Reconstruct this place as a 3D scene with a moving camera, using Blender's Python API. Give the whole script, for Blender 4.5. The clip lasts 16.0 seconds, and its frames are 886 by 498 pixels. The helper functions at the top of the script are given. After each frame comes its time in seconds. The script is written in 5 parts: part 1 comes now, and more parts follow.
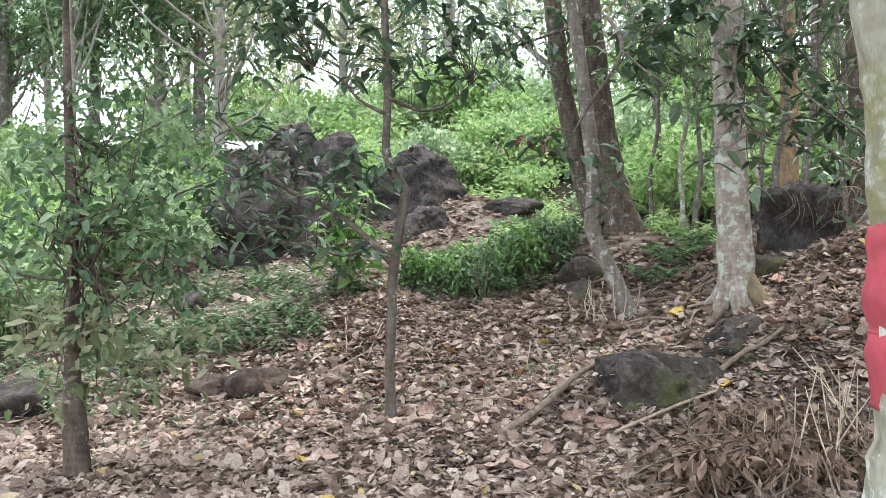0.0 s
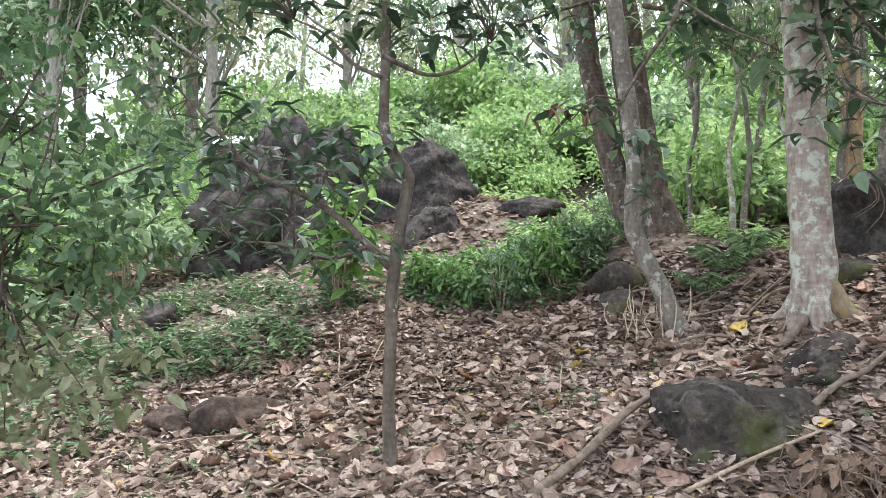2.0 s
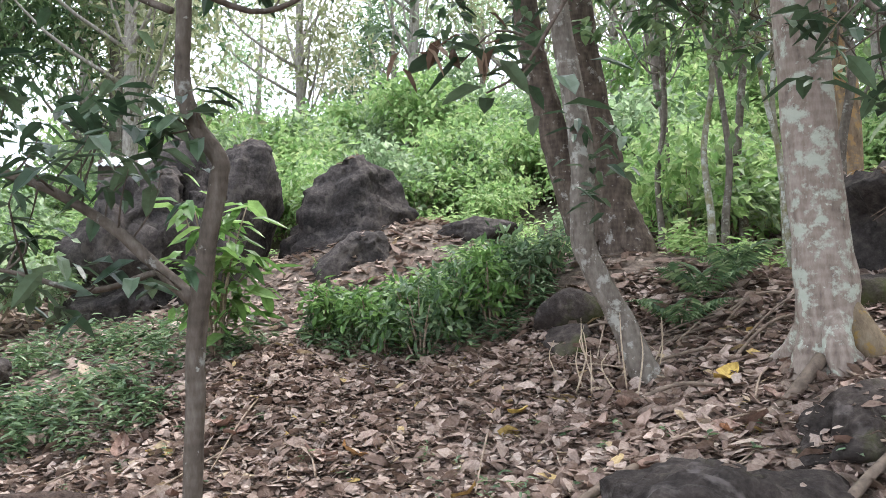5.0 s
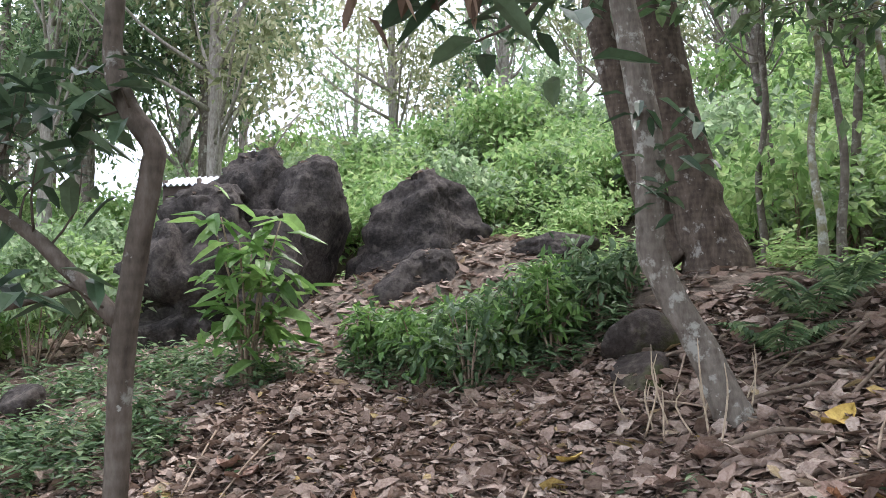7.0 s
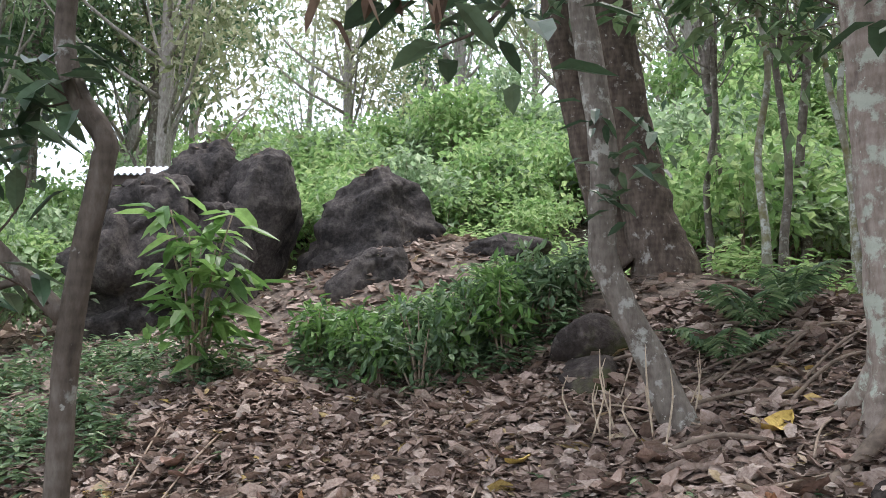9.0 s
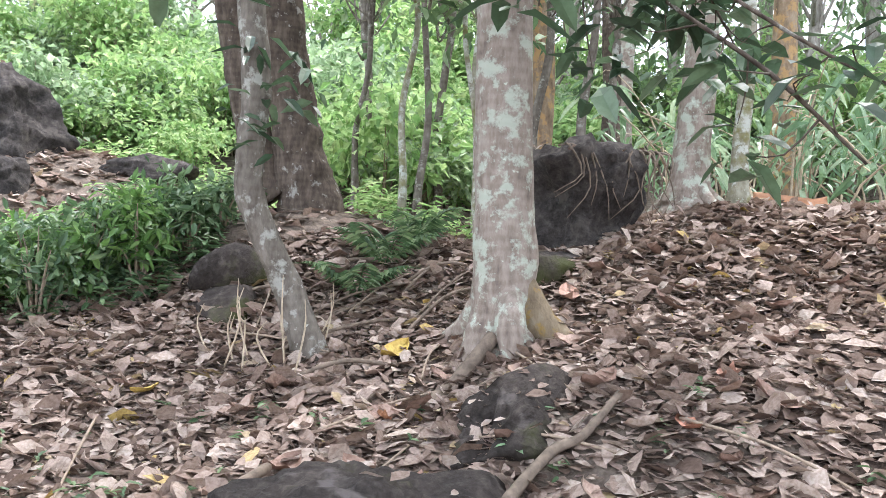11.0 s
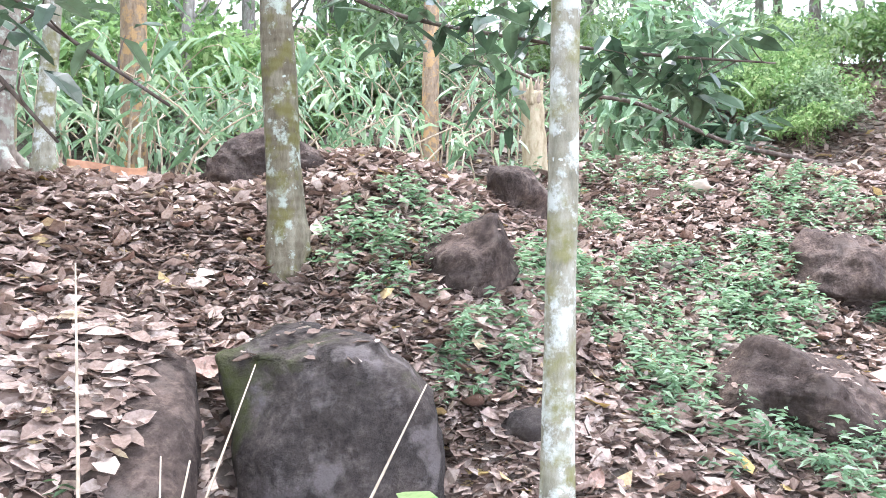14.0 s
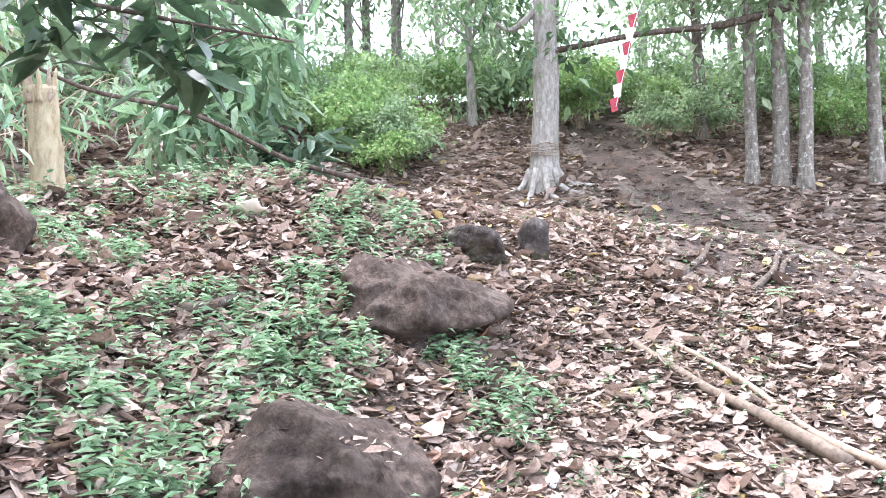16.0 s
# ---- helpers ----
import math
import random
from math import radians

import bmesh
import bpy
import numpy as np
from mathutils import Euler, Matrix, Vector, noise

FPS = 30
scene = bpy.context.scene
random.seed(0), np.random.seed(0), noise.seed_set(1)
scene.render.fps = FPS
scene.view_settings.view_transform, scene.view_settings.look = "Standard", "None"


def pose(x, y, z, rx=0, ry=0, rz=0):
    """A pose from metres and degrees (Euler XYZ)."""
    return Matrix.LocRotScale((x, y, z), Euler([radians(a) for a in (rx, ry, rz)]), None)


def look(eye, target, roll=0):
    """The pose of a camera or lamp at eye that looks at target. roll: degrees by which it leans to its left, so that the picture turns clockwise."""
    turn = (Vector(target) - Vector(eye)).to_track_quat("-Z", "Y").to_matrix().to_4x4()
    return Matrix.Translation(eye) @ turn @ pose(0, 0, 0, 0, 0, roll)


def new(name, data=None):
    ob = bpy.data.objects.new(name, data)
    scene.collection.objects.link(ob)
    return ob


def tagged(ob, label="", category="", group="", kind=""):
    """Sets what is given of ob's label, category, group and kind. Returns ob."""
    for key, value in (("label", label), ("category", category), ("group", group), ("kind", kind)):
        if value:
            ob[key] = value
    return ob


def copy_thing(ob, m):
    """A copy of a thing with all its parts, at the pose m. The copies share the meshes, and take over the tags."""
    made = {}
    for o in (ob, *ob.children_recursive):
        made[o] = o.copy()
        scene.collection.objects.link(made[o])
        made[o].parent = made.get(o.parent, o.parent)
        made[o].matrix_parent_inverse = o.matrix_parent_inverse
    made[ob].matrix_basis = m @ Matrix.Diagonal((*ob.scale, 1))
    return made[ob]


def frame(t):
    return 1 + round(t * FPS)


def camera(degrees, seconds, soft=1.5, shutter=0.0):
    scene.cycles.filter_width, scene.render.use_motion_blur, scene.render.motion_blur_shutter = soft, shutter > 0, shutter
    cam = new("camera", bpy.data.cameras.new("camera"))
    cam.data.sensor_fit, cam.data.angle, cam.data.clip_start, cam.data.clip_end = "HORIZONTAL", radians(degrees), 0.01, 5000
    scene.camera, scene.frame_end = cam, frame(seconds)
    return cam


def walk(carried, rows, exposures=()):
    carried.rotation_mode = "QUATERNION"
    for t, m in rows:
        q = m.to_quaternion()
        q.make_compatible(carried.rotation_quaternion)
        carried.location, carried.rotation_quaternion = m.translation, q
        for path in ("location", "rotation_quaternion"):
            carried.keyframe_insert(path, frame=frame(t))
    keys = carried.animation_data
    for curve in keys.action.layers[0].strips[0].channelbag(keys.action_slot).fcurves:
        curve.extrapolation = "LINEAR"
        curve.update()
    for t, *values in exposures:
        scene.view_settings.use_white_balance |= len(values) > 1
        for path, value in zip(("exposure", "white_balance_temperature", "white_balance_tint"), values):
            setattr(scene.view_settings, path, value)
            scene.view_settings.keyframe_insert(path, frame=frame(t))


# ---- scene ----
cam = camera(59.5, 16.0, soft=0.8)
PATH = [
    (0, (0.426, 0.275, 1.477), (0.34, 2.273, 1.51), 0.3),
    (0.5, (0.404, 0.567, 1.463), (0.331, 2.565, 1.518), 0.6),
    (1, (0.409, 0.887, 1.448), (0.319, 2.884, 1.511), 0.8),
    (1.5, (0.391, 1.22, 1.464), (0.291, 3.217, 1.527), 0.7),
    (2, (0.336, 1.578, 1.445), (0.23, 3.574, 1.503), 0.2),
    (2.5, (0.338, 1.844, 1.445), (0.228, 3.84, 1.496), -0.5),
    (3, (0.402, 2.124, 1.457), (0.311, 4.121, 1.515), -0.7),
    (3.5, (0.453, 2.435, 1.421), (0.401, 4.433, 1.496), -1.0),
    (4, (0.546, 2.729, 1.428), (0.519, 4.726, 1.536), -1.4),
    (4.2, (0.611, 2.846, 1.428), (0.584, 4.843, 1.547), -1.4),
    (6.5, (1.153, 3.922, 1.397), (0.907, 5.896, 1.601), -1.4),
    (7, (1.2, 4.071, 1.406), (0.871, 6.031, 1.629), -1.3),
    (7.5, (1.189, 4.093, 1.415), (0.819, 6.044, 1.653), -1.3),
    (8, (1.18, 4.13, 1.428), (0.79, 6.076, 1.675), -1.2),
    (10.3, (1.199, 3.964, 1.43), (1.548, 5.93, 1.546), 2.3),
    (10.5, (1.203, 3.984, 1.428), (1.641, 5.933, 1.527), 2.5),
    (11, (1.216, 4.004, 1.416), (1.886, 5.887, 1.475), 2.3),
    (11.5, (1.227, 4.01, 1.412), (2.129, 5.794, 1.439), 1.8),
    (12, (1.263, 4.006, 1.402), (2.391, 5.658, 1.403), 1.3),
    (12.5, (1.347, 3.974, 1.416), (2.666, 5.477, 1.397), 1.4),
    (13, (1.582, 3.913, 1.433), (3.059, 5.26, 1.394), 1.7),
    (13.5, (1.791, 3.837, 1.5), (3.399, 5.025, 1.477), 1.4),
    (14, (2.019, 3.796, 1.545), (3.746, 4.803, 1.533), 0.6),
    (14.5, (2.223, 3.773, 1.555), (4.05, 4.588, 1.544), 0.2),
    (15, (2.581, 3.755, 1.539), (4.491, 4.347, 1.539), -0.1),
    (15.5, (2.981, 3.719, 1.537), (4.952, 4.052, 1.565), -0.9),
    (16, (3.427, 3.623, 1.562), (5.425, 3.707, 1.623), -1.5),
]
walk(cam, [(t, look(eye, target, roll)) for t, eye, target, roll in PATH],
     [(0, 1.75, 6400, 11), (4, 1.75, 6400, 13), (6.5, 1.3, 6400, 16), (7, 1.3, 6400, 16), (8, 1.0, 6400, 16), (10.5, 1.85, 6300, 14), (12, 2.4, 6200, 15), (13, 2.55, 6100, 17), (14, 2.55, 6000, 18), (16, 2.4, 6000, 17)])



# ---- sky and light: a bright overcast day ----
world = bpy.data.worlds.new("overcast_sky")
scene.world = world
world.use_nodes = True
wn, wl = world.node_tree.nodes, world.node_tree.links
sky = wn.new("ShaderNodeTexSky")
sky.sky_type, sky.sun_disc, sky.sun_elevation, sky.sun_rotation = "NISHITA", False, radians(66), radians(40)
sky.air_density, sky.dust_density = 1.0, 4.0
veil = wn.new("ShaderNodeMix")
veil.data_type = "RGBA"
veil.inputs[0].default_value = 0.65
wl.new(sky.outputs[0], veil.inputs[6])
veil.inputs[7].default_value = (9.0, 9.7, 10.9, 1)
wl.new(veil.outputs[2], wn["Background"].inputs[0])
wn["Background"].inputs[1].default_value = 0.15
sun = new("sun", bpy.data.lights.new("sun", "SUN"))
sun.data.energy, sun.data.angle, sun.data.color = 1.5, radians(14), (1.0, 0.97, 0.94)
sun.matrix_world = look((0, 0, 0), (-math.sin(radians(40)), -math.cos(radians(40)), -math.tan(radians(66))))

# ---- the lie of the land ----
MOUNDS = [
    (3.7, 8.1, 1.3, 0.51), (2.2, 10.1, 1.5, 0.77), (5.8, 6.1, 1.5, 0.66), (10.5, 5.3, 2.2, 1.32),
    (7.4, 3, 1.8, 0.01), (4.2, 5.2, 1, 0.23), (-3.7, 12.4, 2, 0.12), (0, 13.2, 1.8, 0.80),
    (5.2, 8.5, 1.5, 0.73), (1.5, 6.8, 1.2, 0.24), (-0.8, 9.2, 1.5, 0.27), (12, 2.5, 2.2, 0.68),
    (-2.6, 7.2, 1.5, -0.34), (5.2, 4, 1.2, 0.02), (14, 10, 3, 1.11), (8, 5, 1.2, 0.34),
    (8, 20, 5, 1.10), (-7, 20, 5, -0.53), (7.2, 7.4, 1.5, 1.08), (0, 22, 4, 1.19),
    (-7, 9, 3, -0.62), (3.3, 6.6, 1, 0.44), (11.5, 0.5, 2, 0.35),
    (5, 12, 2, 0.3), (4.5, 5.35, 0.6, -0.34), (3.2, 5.3, 0.5, -0.1), (4.08, 5.62, 0.34, -0.4), (4.3, 6.0, 0.25, -0.2), (9.9, 7.3, 1.3, 0.5),
]


def ground_z(x, y):
    """Height of the bare ground, before its fine relief."""
    def rise(u, k, top):
        f = lambda v: k * (math.log1p(math.exp(-abs(v / k))) + max(v / k, 0.0))
        return f(u) - f(u - top)
    z = -0.05 + 0.23 * rise(y - 5.6, 0.9, 18) + 0.11 * rise(x - 2.8, 0.9, 20) + 0.3 * rise(x - 12.5, 1.2, 20)
    for cx, cy, r, h in MOUNDS:
        z += h * math.exp(-((x - cx) ** 2 + (y - cy) ** 2) / r ** 2)
    return z


# ---- materials ----
def material(name, rough=0.8, spec=0.3):
    m = bpy.data.materials.new(name)
    m.use_nodes = True
    b = m.node_tree.nodes["Principled BSDF"]
    b.inputs["Roughness"].default_value = rough
    b.inputs["Specular IOR Level"].default_value = spec
    return m, m.node_tree.nodes, m.node_tree.links, b


def noise_node(nodes, links, scale, detail=6, rough=0.6, stretch=None):
    n = nodes.new("ShaderNodeTexNoise")
    n.inputs["Scale"].default_value, n.inputs["Detail"].default_value, n.inputs["Roughness"].default_value = scale, detail, rough
    c = nodes.new("ShaderNodeTexCoord")
    if stretch:
        p = nodes.new("ShaderNodeMapping")
        p.inputs["Scale"].default_value = stretch
        links.new(c.outputs["Object"], p.inputs[0])
        links.new(p.outputs[0], n.inputs["Vector"])
    else:
        links.new(c.outputs["Object"], n.inputs["Vector"])
    return n.outputs["Fac"]


def ramp(nodes, links, fac, stops):
    r = nodes.new("ShaderNodeValToRGB")
    e = r.color_ramp.elements
    while len(e) < len(stops):
        e.new(0.5)
    for k, (at, col) in zip(e, stops):
        k.position, k.color = at, (*col, 1)
    links.new(fac, r.inputs[0])
    return r.outputs[0]


def blend(nodes, links, fac, a, b, mode="MIX"):
    x = nodes.new("ShaderNodeMix")
    x.data_type, x.blend_type = "RGBA", mode
    for value, slot in ((fac, 0), (a, 6), (b, 7)):
        if isinstance(value, (int, float)):
            x.inputs[slot].default_value = value
        elif isinstance(value, tuple):
            x.inputs[slot].default_value = (*value, 1)
        else:
            links.new(value, x.inputs[slot])
    return x.outputs[2]


def bump(nodes, links, bsdf, height, strength, distance):
    n = nodes.new("ShaderNodeBump")
    n.inputs["Strength"].default_value, n.inputs["Distance"].default_value = strength, distance
    links.new(height, n.inputs["Height"])
    links.new(n.outputs[0], bsdf.inputs["Normal"])


def soil_material():
    m, n, l, b = material("forest_soil", 0.95, 0.1)
    big = noise_node(n, l, 0.7)
    fine = noise_node(n, l, 14, 8, 0.7)
    a = ramp(n, l, fine, [(0.3, (0.07, 0.053, 0.043)), (0.5, (0.16, 0.123, 0.1)), (0.72, (0.3, 0.24, 0.2))])
    c = ramp(n, l, fine, [(0.3, (0.06, 0.05, 0.038)), (0.6, (0.15, 0.125, 0.095)), (0.75, (0.26, 0.22, 0.175))])
    l.new(blend(n, l, big, a, c), b.inputs["Base Color"])
    bump(n, l, b, fine, 0.8, 0.05)
    return m


def leaf_material(name, stops, rough=0.5, translucent=0.3, spots=None, spec=0.35):
    """Leaves: each one takes its own shade."""
    m, n, l, b = material(name, rough, spec)
    g = n.new("ShaderNodeNewGeometry")
    col = ramp(n, l, g.outputs["Random Per Island"], stops)
    mottle = noise_node(n, l, 60 if spots else 25, 4)
    dark = ramp(n, l, mottle, [(0.35, spots or (0.75, 0.75, 0.7)), (0.62, (1.0, 1.0, 1.0))])
    col = blend(n, l, 1.0, col, dark, "MULTIPLY")
    l.new(col, b.inputs["Base Color"])
    if translucent:
        t = n.new("ShaderNodeBsdfTranslucent")
        l.new(col, t.inputs[0])
        x = n.new("ShaderNodeMixShader")
        x.inputs[0].default_value = translucent
        l.new(b.outputs[0], x.inputs[1])
        l.new(t.outputs[0], x.inputs[2])
        l.new(x.outputs[0], n["Material Output"].inputs[0])
    return m


def bark_material(name, dark, mid, pale, lichen, amount=0.5, ring=0.0, moss=None):
    m, n, l, b = material(name, 0.9, 0.15)
    grain = noise_node(n, l, 18, 8, 0.65, (1, 1, 0.35))
    col = ramp(n, l, grain, [(0.3, dark), (0.5, mid), (0.72, pale)])
    patch = noise_node(n, l, 8.5, 8, 0.68)
    edge = ramp(n, l, patch, [(amount, (0, 0, 0)), (amount + 0.07, (0.85, 0.85, 0.85))])
    col = blend(n, l, edge, col, lichen)
    fleck = noise_node(n, l, 26, 3, 0.5)
    col = blend(n, l, ramp(n, l, fleck, [(0.69, (0, 0, 0)), (0.73, (0.8, 0.8, 0.8))]), col, tuple(min(1, 1.25 * v) for v in lichen))
    if moss:
        green = noise_node(n, l, 7.0, 6, 0.6)
        col = blend(n, l, ramp(n, l, green, [(0.5, (0, 0, 0)), (0.62, (0.9, 0.9, 0.9))]), col, moss)
    if ring:
        w = n.new("ShaderNodeTexWave")
        w.bands_direction = "Z"
        w.inputs["Scale"].default_value, w.inputs["Distortion"].default_value = 6.0, 5.0
        w.inputs["Detail"].default_value = 3.0
        c = n.new("ShaderNodeTexCoord")
        l.new(c.outputs["Object"], w.inputs["Vector"])
        col = blend(n, l, ring, col, ramp(n, l, w.outputs["Fac"], [(0.2, dark), (0.8, pale)]))
    l.new(col, b.inputs["Base Color"])
    bump(n, l, b, grain, 0.7, 0.02)
    return m


def rock_material(name, dark, mid, pale, moss=None, moss_from=0.6, dust=None):
    m, n, l, b = material(name, 0.92, 0.15)
    fine = noise_node(n, l, 22, 10, 0.7)
    big = noise_node(n, l, 2.2, 6, 0.6)
    col = ramp(n, l, fine, [(0.3, dark), (0.52, mid), (0.75, pale)])
    col = blend(n, l, 1.0, col, ramp(n, l, big, [(0.32, (0.45, 0.45, 0.45)), (0.65, (1.4, 1.33, 1.28))]), "MULTIPLY")
    if dust:
        d = noise_node(n, l, 6, 5, 0.6)
        col = blend(n, l, ramp(n, l, d, [(0.54, (0, 0, 0)), (0.66, (0.8, 0.8, 0.8))]), col, dust)
    if moss:
        g = noise_node(n, l, 1.7, 6, 0.65)
        col = blend(n, l, ramp(n, l, g, [(moss_from, (0, 0, 0)), (moss_from + 0.1, (0.85, 0.85, 0.85))]), col, moss)
    l.new(col, b.inputs["Base Color"])
    h = blend(n, l, 0.5, fine, big)
    bump(n, l, b, h, 0.9, 0.06)
    return m


def plain_material(name, colour, rough=0.7, vary=0.25, scale=20, metal=0.0):
    m, n, l, b = material(name, rough)
    f = noise_node(n, l, scale, 6)
    lo, hi = tuple(v * (1 - vary) for v in colour), tuple(min(1, v * (1 + vary)) for v in colour)
    l.new(ramp(n, l, f, [(0.3, lo), (0.7, hi)]), b.inputs["Base Color"])
    b.inputs["Metallic"].default_value = metal
    bump(n, l, b, f, 0.3, 0.01)
    return m


SOIL = soil_material()
LITTER = leaf_material("dry_leaf_litter", [(0.0, (0.1, 0.068, 0.052)), (0.15, (0.2, 0.142, 0.108)), (0.5, (0.315, 0.24, 0.193)),
                                           (0.8, (0.41, 0.33, 0.272)), (0.97, (0.5, 0.42, 0.35)), (1.0, (0.46, 0.34, 0.11))], 0.75, 0.2, (0.66, 0.62, 0.59), 0.2)
DRY = leaf_material("withered_leaf", [(0.0, (0.08, 0.05, 0.033)), (0.6, (0.17, 0.11, 0.075)), (1.0, (0.3, 0.21, 0.15))], 0.75, 0.15)
# Glade brightness and haze are put into this green; one seedling shares it.
GREEN_BRIGHT = leaf_material("glade_light_leaf", [(0.0, (0.17, 0.31, 0.1)), (0.5, (0.31, 0.47, 0.18)), (1.0, (0.49, 0.61, 0.29))], 0.5, 0.55)
GREEN_FRESH = leaf_material("fresh_green_leaf", [(0.0, (0.08, 0.17, 0.045)), (0.6, (0.15, 0.28, 0.075)), (1.0, (0.27, 0.42, 0.14))], 0.4, 0.45)
GREEN_MID = leaf_material("mid_green_leaf", [(0.0, (0.06, 0.115, 0.053)), (0.6, (0.135, 0.22, 0.1)), (1.0, (0.26, 0.35, 0.18))], 0.4, 0.4)
GREEN_DARK = leaf_material("dark_green_leaf", [(0.0, (0.028, 0.055, 0.03)), (0.6, (0.065, 0.115, 0.06)), (1.0, (0.13, 0.19, 0.11))], 0.38, 0.3)
# Distance haze is mixed into these two leaf colours.
GREEN_OLIVE_HAZE = leaf_material("hazed_olive_leaf", [(0.0, (0.16, 0.19, 0.09)), (0.6, (0.3, 0.33, 0.19)), (1.0, (0.46, 0.46, 0.31))], 0.55, 0.6)
GREEN_HAZE = leaf_material("hazed_green_leaf", [(0.0, (0.17, 0.26, 0.13)), (0.6, (0.3, 0.42, 0.23)), (1.0, (0.48, 0.57, 0.38))], 0.5, 0.6)
GREEN_BLUE = leaf_material("bluish_green_blade", [(0.0, (0.11, 0.2, 0.1)), (0.6, (0.23, 0.36, 0.2)), (1.0, (0.42, 0.53, 0.36))], 0.38, 0.4)
BARK_PALE = bark_material("pale_lichened_bark", (0.13, 0.1, 0.08), (0.25, 0.205, 0.165), (0.36, 0.31, 0.26), (0.42, 0.46, 0.37), 0.51, 0.1)
BARK_GREY = bark_material("grey_bark", (0.07, 0.058, 0.045), (0.15, 0.13, 0.105), (0.25, 0.225, 0.19), (0.38, 0.38, 0.33), 0.55, 0.08)
BARK_BROWN = bark_material("brown_bark", (0.035, 0.026, 0.02), (0.085, 0.065, 0.05), (0.16, 0.13, 0.1), (0.34, 0.33, 0.29), 0.58, 0.1)
BARK_MOSS = bark_material("mossy_pale_bark", (0.12, 0.11, 0.075), (0.24, 0.225, 0.16), (0.36, 0.35, 0.28), (0.5, 0.52, 0.46), 0.5, 0.1, (0.17, 0.16, 0.055))
BARK_OLIVE = bark_material("olive_mossed_bark", (0.07, 0.06, 0.038), (0.15, 0.13, 0.085), (0.25, 0.23, 0.165), (0.4, 0.45, 0.37), 0.54, 0.1, (0.13, 0.12, 0.035))
BARK_DULL = bark_material("dull_brown_bark", (0.05, 0.04, 0.03), (0.11, 0.09, 0.07), (0.19, 0.165, 0.135), (0.3, 0.3, 0.26), 0.6, 0.08)
# Aerial haze is put into this bark colour, lightened for distant trunks.
BARK_HAZE = bark_material("hazed_far_bark", (0.13, 0.115, 0.095), (0.24, 0.22, 0.185), (0.35, 0.33, 0.29), (0.4, 0.4, 0.36), 0.6)
ROCK_DARK = rock_material("dark_basalt", (0.02, 0.0185, 0.017), (0.052, 0.047, 0.043), (0.11, 0.1, 0.092), None, 0.6, (0.1, 0.087, 0.075))
ROCK_MOSS = rock_material("mossy_basalt", (0.026, 0.022, 0.019), (0.062, 0.053, 0.046), (0.12, 0.104, 0.091), (0.055, 0.062, 0.018), 0.52, (0.15, 0.13, 0.118))
ROCK_SOIL = rock_material("earthy_rock", (0.026, 0.02, 0.016), (0.07, 0.053, 0.043), (0.145, 0.115, 0.095), (0.05, 0.066, 0.02), 0.66, (0.12, 0.095, 0.078))
TWIG = plain_material("dry_twig", (0.26, 0.2, 0.145), 0.85, 0.4, 30)
ROOT = plain_material("root_bark", (0.15, 0.115, 0.085), 0.9, 0.4, 25)
STALK = plain_material("straw_stalk", (0.42, 0.34, 0.24), 0.8, 0.3, 30)
STUMP = bark_material("bare_weathered_wood", (0.2, 0.155, 0.09), (0.33, 0.27, 0.17), (0.44, 0.38, 0.26), (0.28, 0.3, 0.16), 0.6)
RED = plain_material("red_cloth", (0.31, 0.05, 0.06), 0.85, 0.35, 14)
WHITE = plain_material("white_cloth", (0.75, 0.73, 0.7), 0.8, 0.1, 40)
HUSK = plain_material("fallen_palm_sheath", (0.38, 0.2, 0.11), 0.6, 0.3, 12)
PALE_HUSK = plain_material("bleached_sheath", (0.66, 0.58, 0.48), 0.7, 0.2, 12)
ZINC = plain_material("corrugated_zinc", (0.5, 0.53, 0.57), 0.5, 0.25, 8, 0.4)
BOARD = plain_material("weathered_board", (0.07, 0.055, 0.045), 0.9, 0.3, 15)
PLASTIC = plain_material("white_plastic", (0.75, 0.77, 0.8), 0.35, 0.08, 30)
RUST = bark_material("rust_stained_bark", (0.12, 0.085, 0.055), (0.24, 0.175, 0.115), (0.34, 0.27, 0.19), (0.4, 0.25, 0.11), 0.5)
YELLOW = bark_material("ochre_stained_bark", (0.1, 0.075, 0.05), (0.18, 0.14, 0.09), (0.25, 0.21, 0.15), (0.24, 0.155, 0.045), 0.54)


# ---- builders ----
def link_mesh(name, verts, faces, mat, parent=None, smooth=True, label=""):
    me = bpy.data.meshes.new(name)
    me.from_pydata([tuple(v) for v in verts], [], faces)
    if smooth:
        me.polygons.foreach_set("use_smooth", [True] * len(me.polygons))
    me.materials.append(mat)
    ob = new(name, me)
    if parent is not None:
        ob.parent = parent
    if label:
        ob["label"] = label
    return ob


def empty(name, x=0.0, y=0.0, z=0.0):
    ob = new(name)
    ob.empty_display_size = 0.2
    ob.location = (x, y, z)
    return ob


def spline(points, step=4):
    """A smooth run through a few points of any dimension."""
    p = [np.array(q, float) for q in points]
    p = [2 * p[0] - p[1]] + p + [2 * p[-1] - p[-2]]
    out = []
    for a, b, c, d in zip(p, p[1:], p[2:], p[3:]):
        for k in range(step):
            t = k / step
            out.append(0.5 * (2 * b + (c - a) * t + (2 * a - 5 * b + 4 * c - d) * t * t + (3 * b - a - 3 * c + d) * t ** 3))
    out.append(p[-2])
    return out


